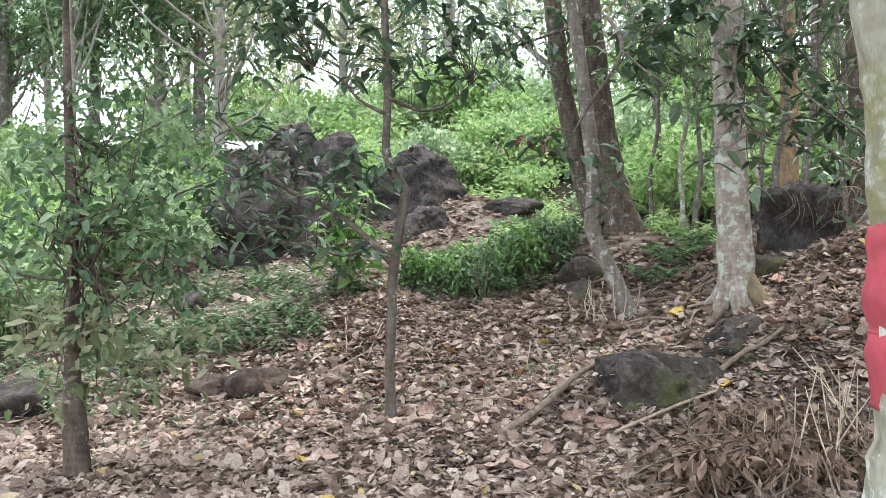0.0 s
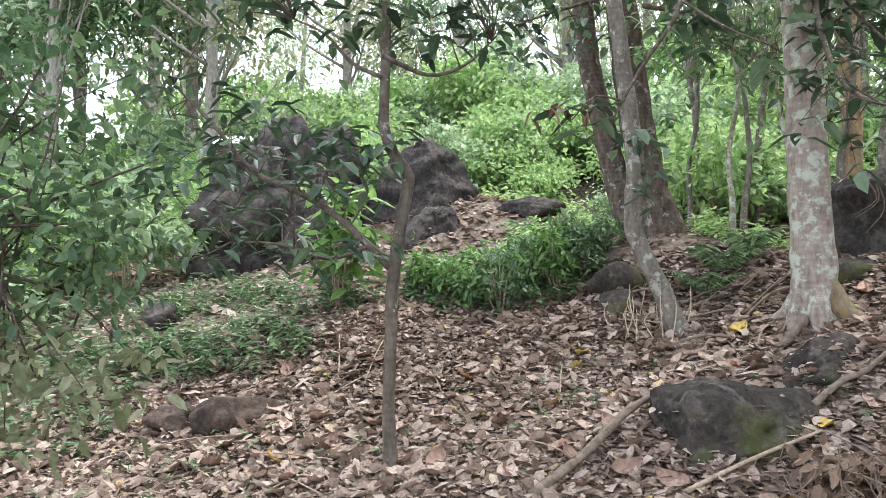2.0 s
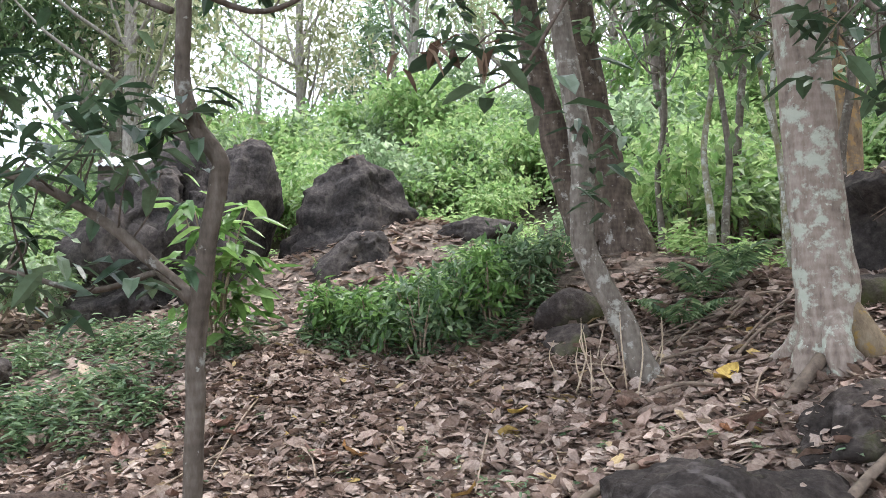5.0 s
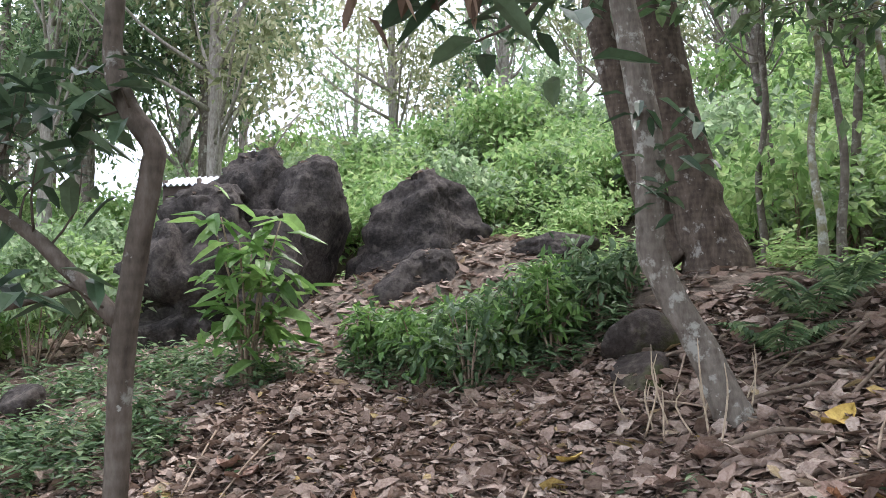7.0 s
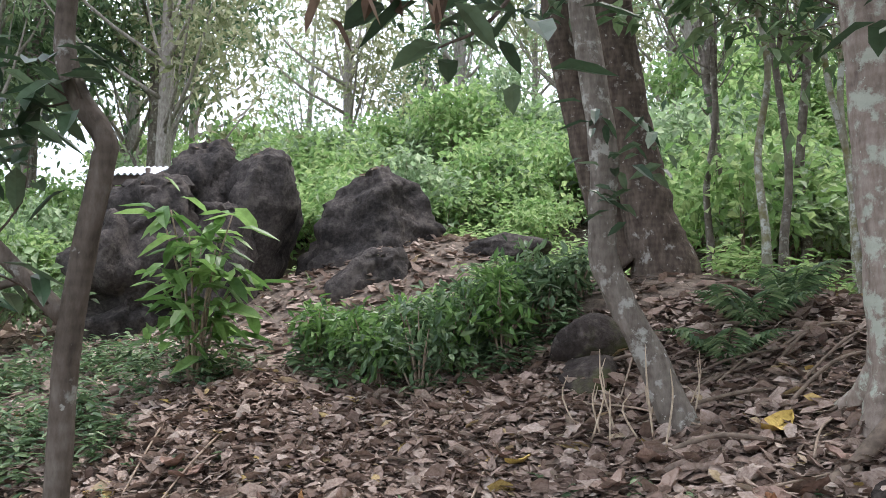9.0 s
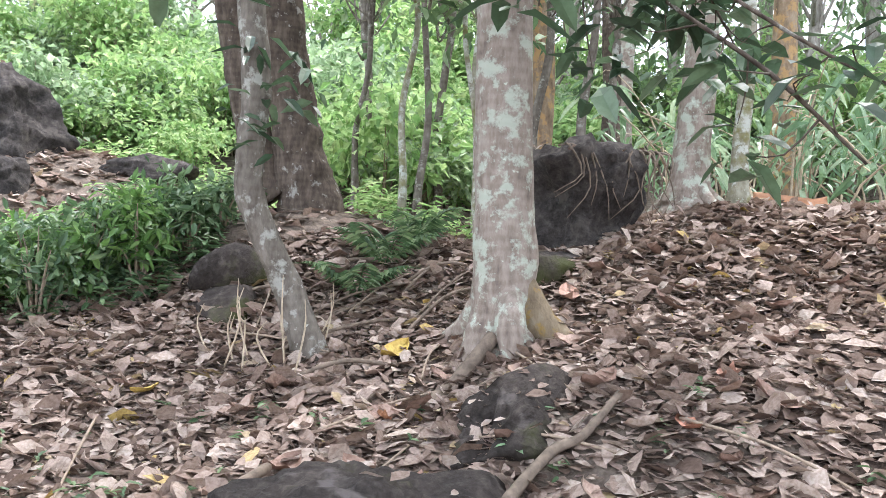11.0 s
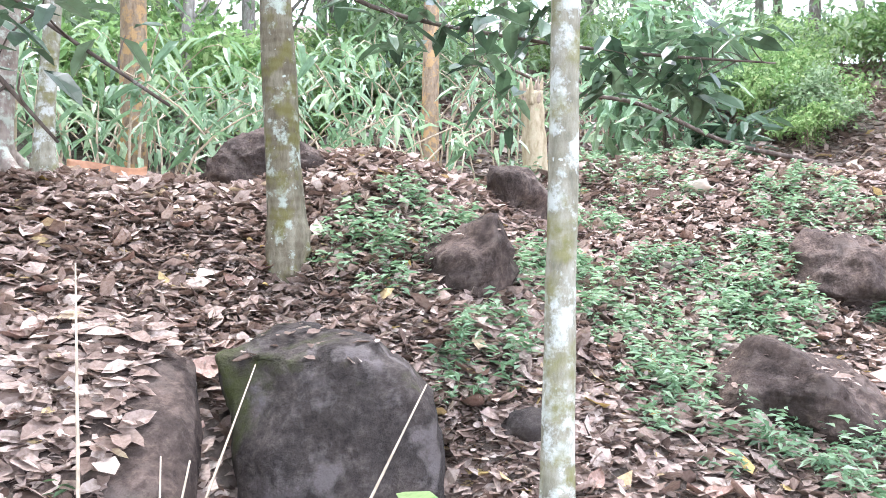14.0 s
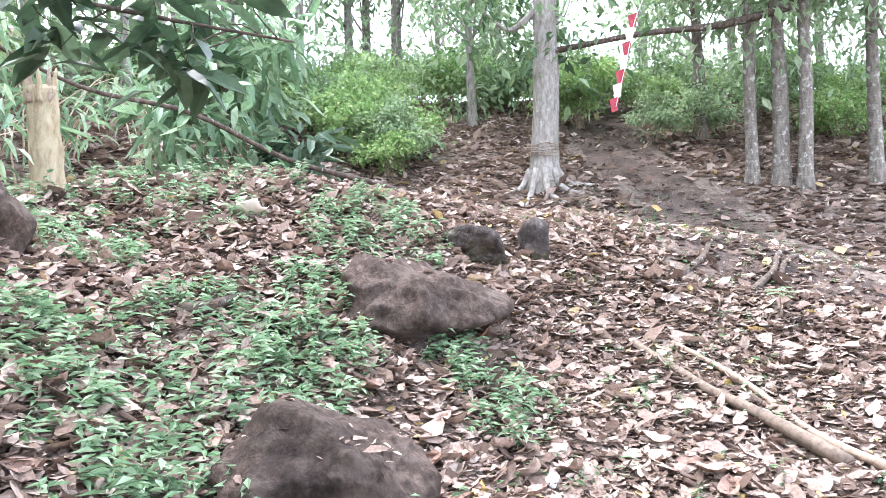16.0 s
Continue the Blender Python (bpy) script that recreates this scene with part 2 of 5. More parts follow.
def tube(points, sides=10, step=4, rough=0.06, seed=0):
    """A round stem through (x, y, z, radius) points, slightly uneven."""
    run = spline(points, step)
    verts, faces = [], []
    for i, q in enumerate(run):
        a, b = run[max(i - 1, 0)][:3], run[min(i + 1, len(run) - 1)][:3]
        d = Vector(b - a).normalized()
        u = d.cross(Vector((0.3, 1, 0.1))).normalized()
        w = d.cross(u)
        r = max(q[3], 0.0015)
        for k in range(sides):
            ang = 2 * math.pi * k / sides
            o = math.cos(ang) * u + math.sin(ang) * w
            f = 1 + rough * noise.noise(Vector((o.x * 1.7 + seed, o.y * 1.7, o.z + i * 0.55)))  * 2
            verts.append(Vector(q[:3]) + o * r * f)
    n = len(run)
    for i in range(n - 1):
        for k in range(sides):
            k2 = (k + 1) % sides
            faces.append((i * sides + k, i * sides + k2, (i + 1) * sides + k2, (i + 1) * sides + k))
    faces.append(tuple(range(sides - 1, -1, -1)))
    faces.append(tuple((n - 1) * sides + k for k in range(sides)))
    return verts, faces


def merge(pieces):
    verts, faces = [], []
    for v, f in pieces:
        o = len(verts)
        verts += list(v)
        faces += [tuple(i + o for i in q) for q in f]
    return verts, faces


def unit(a):
    return a / np.maximum(np.linalg.norm(a, axis=1, keepdims=True), 1e-6)


def leaf_blades(pos, way, up, length, ratio=0.4, droop=0.25, fine=False):
    """Many single leaves: base at pos, pointing along way, upper side towards up."""
    pos, way = np.asarray(pos, float), unit(np.asarray(way, float))
    side = unit(np.cross(way, up))
    nrm = np.cross(side, way)
    L = np.asarray(length, float).reshape(-1, 1)
    W = L * ratio * 0.5
    if fine == "plain":
        rows = [pos, pos + way * L * 0.32 + side * W * 0.95 + nrm * L * 0.05, pos + way * L * 0.32 - side * W * 0.95 + nrm * L * 0.05,
                pos + way * L * 0.7 + side * W * 0.75 - nrm * L * droop * 0.3, pos + way * L * 0.7 - side * W * 0.75 - nrm * L * droop * 0.3, pos + way * L - nrm * L * droop]
        quads = [(0, 1, 2), (1, 3, 4), (1, 4, 2), (3, 5, 4)]
    elif fine:
        rows = [pos, pos + way * L * 0.3 + side * W * 0.9 + nrm * L * 0.06, pos + way * L * 0.3 - side * W * 0.9 + nrm * L * 0.06,
                pos + way * L * 0.68 + side * W * 0.8 - nrm * L * droop * 0.3, pos + way * L * 0.68 - side * W * 0.8 - nrm * L * droop * 0.3,
                pos + way * L - nrm * L * droop,
                pos + way * L * 0.3 - nrm * L * 0.0, pos + way * L * 0.68 - nrm * L * (droop * 0.3 + 0.07)]
        quads = [(0, 1, 6), (0, 6, 2), (1, 3, 7, 6), (6, 7, 4, 2), (3, 5, 7), (7, 5, 4)]
    else:
        rows = [pos, pos + way * L * 0.45 + side * W + nrm * L * 0.04, pos + way * L * 0.45 - side * W + nrm * L * 0.04, pos + way * L - nrm * L * droop]
        quads = [(0, 1, 3), (0, 3, 2)]
    k = len(rows)
    verts = np.stack(rows, 1).reshape(-1, 3)
    base = np.arange(len(pos)) * k
    faces = []
    for q in quads:
        faces += (base[:, None] + np.array(q)).tolist()
    return verts.tolist(), faces


def crown_blades(rng, centre, radii, n, size, clumps=14, ratio=0.42, tight=0.3, fine=False, hang=0.2):
    """A crown of leaves in uneven clumps with gaps between them."""
    c, r = np.array(centre), np.array(radii)
    d = unit(rng.normal(size=(clumps, 3)))
    mids = c + d * r * rng.uniform(0.35, 1.0, (clumps, 1))
    pick = rng.integers(0, clumps, n)
    spread = rng.uniform(0.6, 1.3, (clumps, 1))
    off = rng.normal(size=(n, 3)) * r * tight * spread[pick] * np.array([1, 1, 0.7])
    pos = mids[pick] + off
    way = unit(off + rng.normal(size=(n, 3)) * r.mean() * 0.35) + np.array([0, 0, -hang])
    up = unit(rng.normal(size=(n, 3)) * 0.5 + np.array([0, 0, 1.0]))
    return leaf_blades(pos, way, up, size * rng.uniform(0.6, 1.25, n), ratio, 0.2, fine), mids


def cluster_blades(rng, tips, per, size, ratio=0.42, fine=True, spread=0.08, hang=0.35):
    """Rosettes of leaves round each twig tip."""
    P, W, S = [], [], []
    for t in tips:
        a0 = rng.uniform(0, 6.3)
        for k in range(per):
            a = a0 + 6.283 * k / per + rng.normal() * 0.3
            P.append(np.array(t) + rng.normal(size=3) * spread)
            W.append((math.cos(a), math.sin(a), rng.uniform(-hang - 0.35, 0.35)))
            S.append(size * rng.uniform(0.65, 1.2))
    P, W = np.array(P), np.array(W)
    up = unit(rng.normal(size=P.shape) * 0.25 + np.array([0, 0, 1.0]))
    return leaf_blades(P, W, up, S, ratio, 0.22, fine)


def boulder(seed, size, cuts=(), facets=16, relief=0.06, sub=5):
    """A weathered boulder: a ball cut by planes, then roughened. cuts: extra planes (nx, ny, nz, distance)."""
    rng = np.random.default_rng(seed)
    bm = bmesh.new()
    bmesh.ops.create_icosphere(bm, subdivisions=sub, radius=1)
    planes = [(Vector(v), rng.uniform(0.62, 0.96)) for v in unit(rng.normal(size=(facets, 3)))]
    planes += [(Vector(c[:3]).normalized(), c[3]) for c in cuts]
    for v in bm.verts:
        d = v.co.normalized()
        rs = sorted(dist / max(n.dot(d), 1e-3) if n.dot(d) > 1e-3 else 9 for n, dist in planes)
        r = min(1.15, rs[0])
        gap = min(rs[1], 1.15) - r
        r -= 0.05 * max(0, 1 - gap / 0.12)
        p = d * r
        q = p * 1.6 + Vector((seed * 3.1, seed, 0))
        p += d * relief * (1.7 * noise.fractal(q, 1.0, 2.1, 5) - 1.1 * abs(noise.noise(q * 2.1)) - 0.7 * abs(noise.noise(q * 4.3)) + 0.35 * noise.noise(q * 9.0) + 0.25 * noise.noise(q * 19.0))
        v.co = Vector((p.x * size[0], p.y * size[1], p.z * size[2]))
    verts = [v.co.copy() for v in bm.verts]
    faces = [tuple(v.index for v in f.verts) for f in bm.faces]
    bm.free()
    return verts, faces


def rock(name, label, x, y, z, size, seed, mat, turn=0, tilt=0, cuts=(), facets=16, relief=0.06, sub=5, leaves=0):
    v, f = boulder(seed, size, cuts, facets, relief, sub)
    ob = link_mesh(name, v, f, mat)
    m = ob.matrix_world = pose(x, y, z, tilt, 0, turn)
    if leaves:
        r = np.random.default_rng(seed)
        up = [m @ Vector(q) for q in v]
        top = [q for q in up if q.z > z + size[2] * 0.25 and q.z > land(q.x, q.y)]
        P = np.array([tuple(top[k]) for k in r.integers(0, len(top), leaves)]) + np.array((0, 0, 0.012))
        a = r.uniform(0, 6.283, leaves)
        L = 0.06 * np.clip(r.lognormal(0, 0.4, leaves), 0.4, 2)
        b = leaf_blades(P, np.stack([np.cos(a), np.sin(a), r.normal(size=leaves) * 0.2], 1), unit(r.normal(size=(leaves, 3)) * 0.3 + np.array((0, 0, 1.0))), L, 0.5, 0.1, True)
        tagged(link_mesh("leaves_on_rock", *b, LITTER, None, False), "small dry leaves lying on a rock", "leaf litter", kind="stuff")
    return tagged(ob, label, "rock")


# ---- the ground ----
def trail(x, y):
    """How far the bare, trodden path shows: 1 on it, 0 off it."""
    mid = 0.35 + 0.25 * math.sin(x * 0.7)
    wide = 1.6 if x < 14 else 1.15
    return max(0.0, 1 - abs(y - mid) / wide) if x > 10.3 else 0.0


def relief(x, y):
    v = Vector((x, y, 0.0))
    near = 1.0 if math.hypot(x - 3, y - 6) < 30 else 0.3
    return near * (0.07 * noise.noise(v * 0.9) + 0.04 * noise.noise(v * 2.3) + 0.018 * noise.noise(v * 6))


def land(x, y):
    return ground_z(x, y) + relief(x, y)


def axis(lo, hi, step, far_lo, far_hi):
    a = list(np.arange(lo, hi, step))
    s, v = step, a[-1]
    while v < far_hi:
        s *= 1.22
        v += s
        a.append(v)
    s, v = step, a[0]
    while v > far_lo:
        s *= 1.22
        v -= s
        a.insert(0, v)
    return a


XS, YS = axis(-7, 13, 0.11, -400, 400), axis(0, 15, 0.11, -400, 400)
gv = [(x, y, land(x, y)) for y in YS for x in XS]
nx = len(XS)
gf = [(j * nx + i, j * nx + i + 1, (j + 1) * nx + i + 1, (j + 1) * nx + i) for j in range(len(YS) - 1) for i in range(nx - 1)]
TRODDEN = rock_material("trodden_dark_earth", (0.04, 0.03, 0.025), (0.09, 0.07, 0.057), (0.17, 0.135, 0.112))
ground = tagged(link_mesh("ground", gv, gf, SOIL), "sloping brown forest soil under fallen leaves", "ground", kind="structure")
ground.data.materials.append(TRODDEN)
for p in ground.data.polygons:
    if trail(p.center.x, p.center.y) + 0.3 * noise.noise(p.center * 2) > 0.35:
        p.material_index = 1


# ---- trees near the path ----
def shifted(v, base):
    b = Vector(base)
    return [Vector(q) - b for q in v]


def tree(label, base, trunks, mat, branches=(), twigs=(), crowns=(), group="", sides=12, name="tree"):
    """trunks, branches: runs of (x, y, z, radius) in the world; crowns: (material, (verts, faces))."""
    t = tagged(empty(name, *base), label, "tree", group)
    for i, run in enumerate(trunks):
        v, f = tube(run, sides, 5, 0.07, i + base[0])
        link_mesh("trunk", shifted(v, base), f, mat, t)
    for i, run in enumerate(branches):
        v, f = tube(run, 7, 4, 0.08, i)
        link_mesh("branch", shifted(v, base), f, mat, t)
    if twigs:
        for i, run in enumerate(twigs):
            v, f = tube(run, 4, 2, 0.0, i)
            link_mesh("twig", shifted(v, base), f, mat, t)
    for m, (v, f) in crowns:
        link_mesh("crown", shifted(v, base), f, m, t, smooth=False)
    return t


def flare(x, y, r, k=1.9, sink=0.25):
    """The foot of a trunk, spreading into the ground."""
    z = land(x, y)
    return [(x, y, z - sink, r * k * 1.15), (x, y, z + 0.02, r * k), (x, y, z + 0.14, r * 1.3)]


def twig_to(rng, a, b, r=0.012):
    a, b = np.array(a, float), np.array(b, float)
    mid = (a + b) / 2 + rng.normal(size=3) * 0.1 * np.linalg.norm(b - a)
    return [(*a, r), (*mid, r * 0.7), (*b, r * 0.3)]


rng = np.random.default_rng(7)

# the thin crooked tree
X, Y = -0.24, 6.36
zt = land(X, Y)
fork = (X, Y, 1.47)
thin_trunk = [(X - 0.02, Y, zt - 0.2, 0.061), (X, Y, zt + 0.05, 0.049), (X - 0.01, Y, 0.6, 0.041), (X, Y, 1.0, 0.039), (X + 0.01, Y, 1.38, 0.04), (X + 0.06, Y, 1.74, 0.038), (X + 0.1, Y, 1.96, 0.038),
              (X + 0.1, Y, 2.05, 0.038), (X + 0.0, Y, 2.2, 0.036), (X - 0.05, Y, 2.36, 0.034), (X - 0.045, Y, 2.6, 0.032), (X - 0.04, Y, 3.0, 0.03), (X - 0.07, Y, 3.46, 0.028), (X - 0.05, Y, 4.3, 0.023), (X, Y - 0.05, 5.6, 0.012)]
b1 = [(*fork, 0.032), (X - 0.16, Y, 1.62, 0.027), (X - 0.33, Y - 0.02, 1.78, 0.024), (X - 0.58, Y - 0.05, 1.94, 0.02), (X - 0.85, Y - 0.08, 2.06, 0.017), (X - 1.1, Y - 0.1, 2.35, 0.012), (X - 1.35, Y - 0.1, 2.6, 0.006)]
b2 = [(X - 0.14, Y, 1.6, 0.015), (X - 0.36, Y - 0.15, 1.52, 0.012), (X - 0.62, Y - 0.25, 1.6, 0.009), (X - 0.9, Y - 0.3, 1.62, 0.005)]
b3 = [(X - 0.045, Y - 0.15, 2.75, 0.018), (X + 0.22, Y + 0.05, 2.68, 0.013), (X + 0.45, Y + 0.05, 2.74, 0.01), (X + 0.62, Y + 0.08, 2.9, 0.005)]
b4 = [(X - 0.045, Y - 0.14, 2.62, 0.016), (X - 0.25, Y - 0.05, 2.74, 0.012), (X - 0.4, Y - 0.1, 2.9, 0.009), (X - 0.6, Y - 0.1, 3.0, 0.005)]
tips = [(X - 0.55, Y - 0.3, 2.02), (X - 0.4, Y - 0.5, 1.95), (X - 0.75, Y - 0.35, 1.72), (X - 0.95, Y - 0.3, 2.1), (X - 1.2, Y - 0.2, 2.3), (X - 1.35, Y - 0.1, 2.6), (X - 0.9, Y - 0.3, 1.62),
        (X - 0.62, Y - 0.2, 1.55), (X - 1.05, Y + 0.15, 2.05), (X - 0.7, Y + 0.1, 2.2), (X - 1.5, Y, 2.35), (X - 1.3, Y - 0.3, 1.95)]
tips += [(X - 0.5 - 1.15 * rng.random(), Y - 0.3 + 0.6 * rng.random(), 1.5 + 1.0 * rng.random()) for _ in range(26)]
high = [(X - 1.05 + 0.55 * rng.random(), Y - 0.2 + 0.4 * rng.random(), 3.05 + 0.5 * rng.random()) for _ in range(16)] + [(X + 0.2 + 0.75 * rng.random(), Y - 0.2 + 0.4 * rng.random(), 2.9 + 0.55 * rng.random()) for _ in range(16)]
high += [(X - 1.15 + 1.5 * rng.random(), Y - 0.3 + 0.6 * rng.random(), 2.85 + 0.9 * rng.random()) for _ in range(30)]
near = [(-0.62, 6.3, 2.2), (-0.45, 6.35, 2.15), (-0.35, 6.3, 2.0), (-0.55, 6.4, 1.98), (-0.68, 6.3, 2.1), (-0.6, 6.35, 2.28), (-0.52, 6.2, 2.2), (-0.31, 6.3, 2.22), (-0.2, 6.28, 2.27), (-0.45, 6.22, 1.99), (-0.4, 6.32, 2.33), (-0.53, 6.08, 1.55), (-0.32, 6.13, 1.6)]
tips += near
leaves = merge([cluster_blades(rng, tips, 8, 0.16, 0.36), cluster_blades(rng, high, 7, 0.17, 0.4)])
limbs = [q[:3] for run in (b1, b2, b3, b4, thin_trunk[6:]) for q in spline(run, 8)]
tw = [twig_to(rng, min(limbs, key=lambda q: float(np.linalg.norm(q - np.array(t) + np.array((0, 0, 0.12))))), t, 0.006) for t in tips + high]
thin = tree("thin crooked brown tree with a forked side branch", (X, Y, zt), [thin_trunk], BARK_DULL, [b1, b2, b3, b4], tw, [(GREEN_DARK, leaves)])

# the pale lichened tree
X, Y = 2.86, 7.66
z0 = land(X, Y)
pale = tree("straight pale tree with grey-green lichen patches and ochre foot", (X, Y, z0),
            [[(X, Y, z0 - 0.3, 0.26), (X, Y, z0 + 0.0, 0.205), (X, Y, z0 + 0.14, 0.178), (X, Y, z0 + 0.4, 0.165), (X - 0.03, Y, z0 + 1.0, 0.15), (X - 0.06, Y, z0 + 2.0, 0.145), (X - 0.12, Y + 0.05, z0 + 4.0, 0.13), (X - 0.2, Y, z0 + 7.0, 0.09)]], BARK_PALE, sides=20)
for a, r0, ln in ((256, 0.075, 0.26), (316, 0.095, 0.38), (20, 0.07, 0.4), (120, 0.07, 0.4)):
    ca, sa = math.cos(radians(a)), math.sin(radians(a))
    run = [(X + ca * 0.07, Y + sa * 0.07, z0 + 0.36, r0 * 0.7), (X + ca * 0.2, Y + sa * 0.2, z0 + 0.1, r0), (X + ca * ln, Y + sa * ln, land(X + ca * ln, Y + sa * ln) - 0.03, r0 * 0.6), (X + ca * ln * 1.5, Y + sa * ln * 1.5, land(X + ca * ln * 1.5, Y + sa * ln * 1.5) - 0.1, r0 * 0.3)]
    v, f = tube(run, 10, 4, 0.1, a)
    link_mesh("root", shifted(v, (X, Y, z0)), f, YELLOW if a == 316 else BARK_PALE, pale)
run = [(X - 0.12, Y - 0.16, z0 + 0.04, 0.04), (X - 0.33, Y - 0.22, land(X - 0.33, Y - 0.22) + 0.02, 0.035), (X - 0.47, Y - 0.3, land(X - 0.47, Y - 0.3) + 0.02, 0.03), (X - 0.5, Y - 0.42, land(X - 0.5, Y - 0.42) - 0.06, 0.02)]
v, f = tube(run, 8, 4, 0.06, 3)
link_mesh("root", shifted(v, (X, Y, z0)), f, ROOT, pale)

# the leaning tree with the swept foot
X, Y = 1.96, 8.3
z0 = land(X, Y)
run = [(X + 0.07, Y, z0 - 0.3, 0.14), (X + 0.03, Y, z0 - 0.02, 0.115), (1.96, Y, 1.02, 0.1), (1.84, Y, 1.31, 0.086), (1.7, Y, 1.6, 0.078), (1.615, Y, 1.84, 0.08), (1.62, Y, 2.1, 0.077), (1.635, Y, 2.35, 0.08), (1.605, Y, 2.65, 0.078), (1.56, Y, 3.0, 0.075), (1.48, Y, 3.6, 0.07), (1.3, Y, 4.8, 0.055), (1.1, Y, 6.2, 0.03)]
cl = cluster_blades(rng, [(X - 0.28 + rng.normal() * 0.1, Y - 0.25 + rng.normal() * 0.1, z0 + zz) for zz in (1.15, 1.3, 1.42, 1.5, 1.62)], 8, 0.16, 0.34)
tree("slender grey tree swept at its foot with white lichen spots", (X, Y, z0), [run], BARK_GREY, [], [], [(GREEN_DARK, cl)])

# the pair of big trunks behind it
X, Y = 2.28, 10.3
z0 = land(X, Y)
main = [(X + 0.04, Y, z0 - 0.3, 0.36), (X + 0.02, Y, z0 + 0.05, 0.27), (2.22, Y, z0 + 0.3, 0.23), (2.16, Y, 2.45, 0.205), (2.1, Y, 2.8, 0.195), (2.03, Y, 3.15, 0.19), (1.96, Y, 3.65, 0.185), (1.92, Y, 4.1, 0.18), (1.8, Y, 5.4, 0.15), (1.7, Y, 8.6, 0.1)]
side = [(2.06, Y + 0.1, z0 + 0.1, 0.2), (1.94, Y + 0.12, 2.15, 0.155), (1.83, Y + 0.12, 2.5, 0.14), (1.74, Y + 0.12, 2.85, 0.135), (1.67, Y + 0.12, 3.2, 0.13), (1.54, Y + 0.12, 3.75, 0.125), (1.47, Y + 0.12, 4.3, 0.12), (1.2, Y, 6.5, 0.09)]
tree("pair of stout brown trunks rising from one foot", (X, Y, z0), [main, side], BARK_BROWN, sides=16)

# the red-wrapped tree beside the path
X, Y = 1.358, 1.76
z0 = land(X, Y)
rt = tree("pale green-grey tree wrapped in a red cloth band", (X, Y, z0), [[(X - 0.02, Y, z0 - 0.2, 0.27), (X - 0.02, Y, z0 + 0.5, 0.22), (X, Y, 0.95, 0.2), (X, Y, 1.2, 0.168), (X - 0.02, Y, 1.5, 0.155), (X - 0.04, Y, 1.8, 0.15), (X - 0.06, Y, 2.1, 0.15), (X - 0.1, Y, 3.4, 0.14), (X, Y, 7.5, 0.08)]], BARK_MOSS, sides=20)
v, f = tube([(X, Y, 1.2, 0.166), (X, Y, 1.22, 0.175), (X - 0.01, Y, 1.3, 0.173), (X - 0.01, Y, 1.36, 0.168), (X - 0.02, Y, 1.42, 0.171), (X - 0.02, Y, 1.47, 0.166), (X - 0.02, Y, 1.53, 0.167), (X - 0.02, Y, 1.555, 0.155)], 28, 5, 0.02, 4)
link_mesh("cloth_band", shifted(v, (X, Y, z0)), f, RED, rt, label="faded red cloth band")

# the small dark tree on the bank
X, Y = -2.3, 5.5
z0 = land(X, Y)
run = [(X, Y, z0 - 0.2, 0.13), (X, Y, z0 + 0.05, 0.1), (X - 0.03, Y, z0 + 0.5, 0.075), (X - 0.05, Y, z0 + 0.9, 0.045), (X - 0.08, Y + 0.05, z0 + 1.6, 0.04), (X - 0.1, Y, z0 + 2.6, 0.03), (X - 0.15, Y, z0 + 4, 0.015)]
cr, mids = crown_blades(rng, (X + 0.05, Y + 0.3, z0 + 1.95), (0.9, 0.7, 1.15), 1900, 0.1, 40, 0.52, 0.2, True)
cr2, mids2 = crown_blades(rng, (X + 0.1, Y + 0.2, z0 + 0.9), (0.6, 0.5, 0.5), 380, 0.12, 12, 0.5, 0.25, True)
tw = [twig_to(rng, (X - 0.06, Y, z0 + 0.6 + 1.9 * rng.random()), m, 0.012) for m in list(mids) + list(mids2)]
tree("small dark-stemmed tree with dense dull green leaves", (X, Y, z0), [run], BARK_BROWN, [], tw, [(GREEN_MID, cr), (GREEN_OLIVE_HAZE, cr2)])

# the slim lichened tree that is passed closely
X, Y = 4.15, 4.64
z0 = land(X, Y)
run = [(X, Y, z0 - 0.2, 0.08), (X - 0.01, Y, z0 + 0.1, 0.062), (X - 0.01, Y, z0 + 0.6, 0.05), (X + 0.01, Y, z0 + 1.2, 0.046), (X + 0.02, Y, z0 + 2.0, 0.042), (X + 0.05, Y, z0 + 4, 0.034), (X + 0.1, Y, z0 + 6.2, 0.02)]
tips = [(4.15 + 0.35 * rng.normal(), 4.64 + 0.35 * rng.normal(), z0 + 2.2 + 0.5 * rng.random()) for _ in range(14)]
slim = tree("slim pale tree blotched with white and ochre lichen", (X, Y, z0), [run], BARK_MOSS, (), (),
     [(GREEN_DARK, cluster_blades(rng, tips, 7, 0.15, 0.42))])


def leafy_bough(label, run, n, reach, per, size, mat, seed, low=0.45):
    """A side branch with leaf rosettes on twigs along its outer part."""
    r = np.random.default_rng(seed)
    base = run[0][:3]
    t = tagged(empty("leafy_bough", *base), label, "branch")
    link_mesh("stem", shifted(tube(run, 7, 4, 0.06, seed)[0], base), tube(run, 7, 4, 0.06, seed)[1], BARK_BROWN, t)
    line = spline([q[:3] for q in run], 10)
    tips = []
    for k in range(n):
        p = line[int(len(line) * (low + (1 - low) * k / n)) - 1]
        q = p + r.normal(size=3) * reach
        tips.append(tuple(q))
        v, f = tube(twig_to(r, p, q, 0.005), 4, 2)
        link_mesh("twig", shifted(v, base), f, BARK_BROWN, t)
    v, f = cluster_blades(r, tips, per, size, 0.42, True, 0.05, 0.45)
    link_mesh("foliage", shifted(v, base), f, mat, t, False)


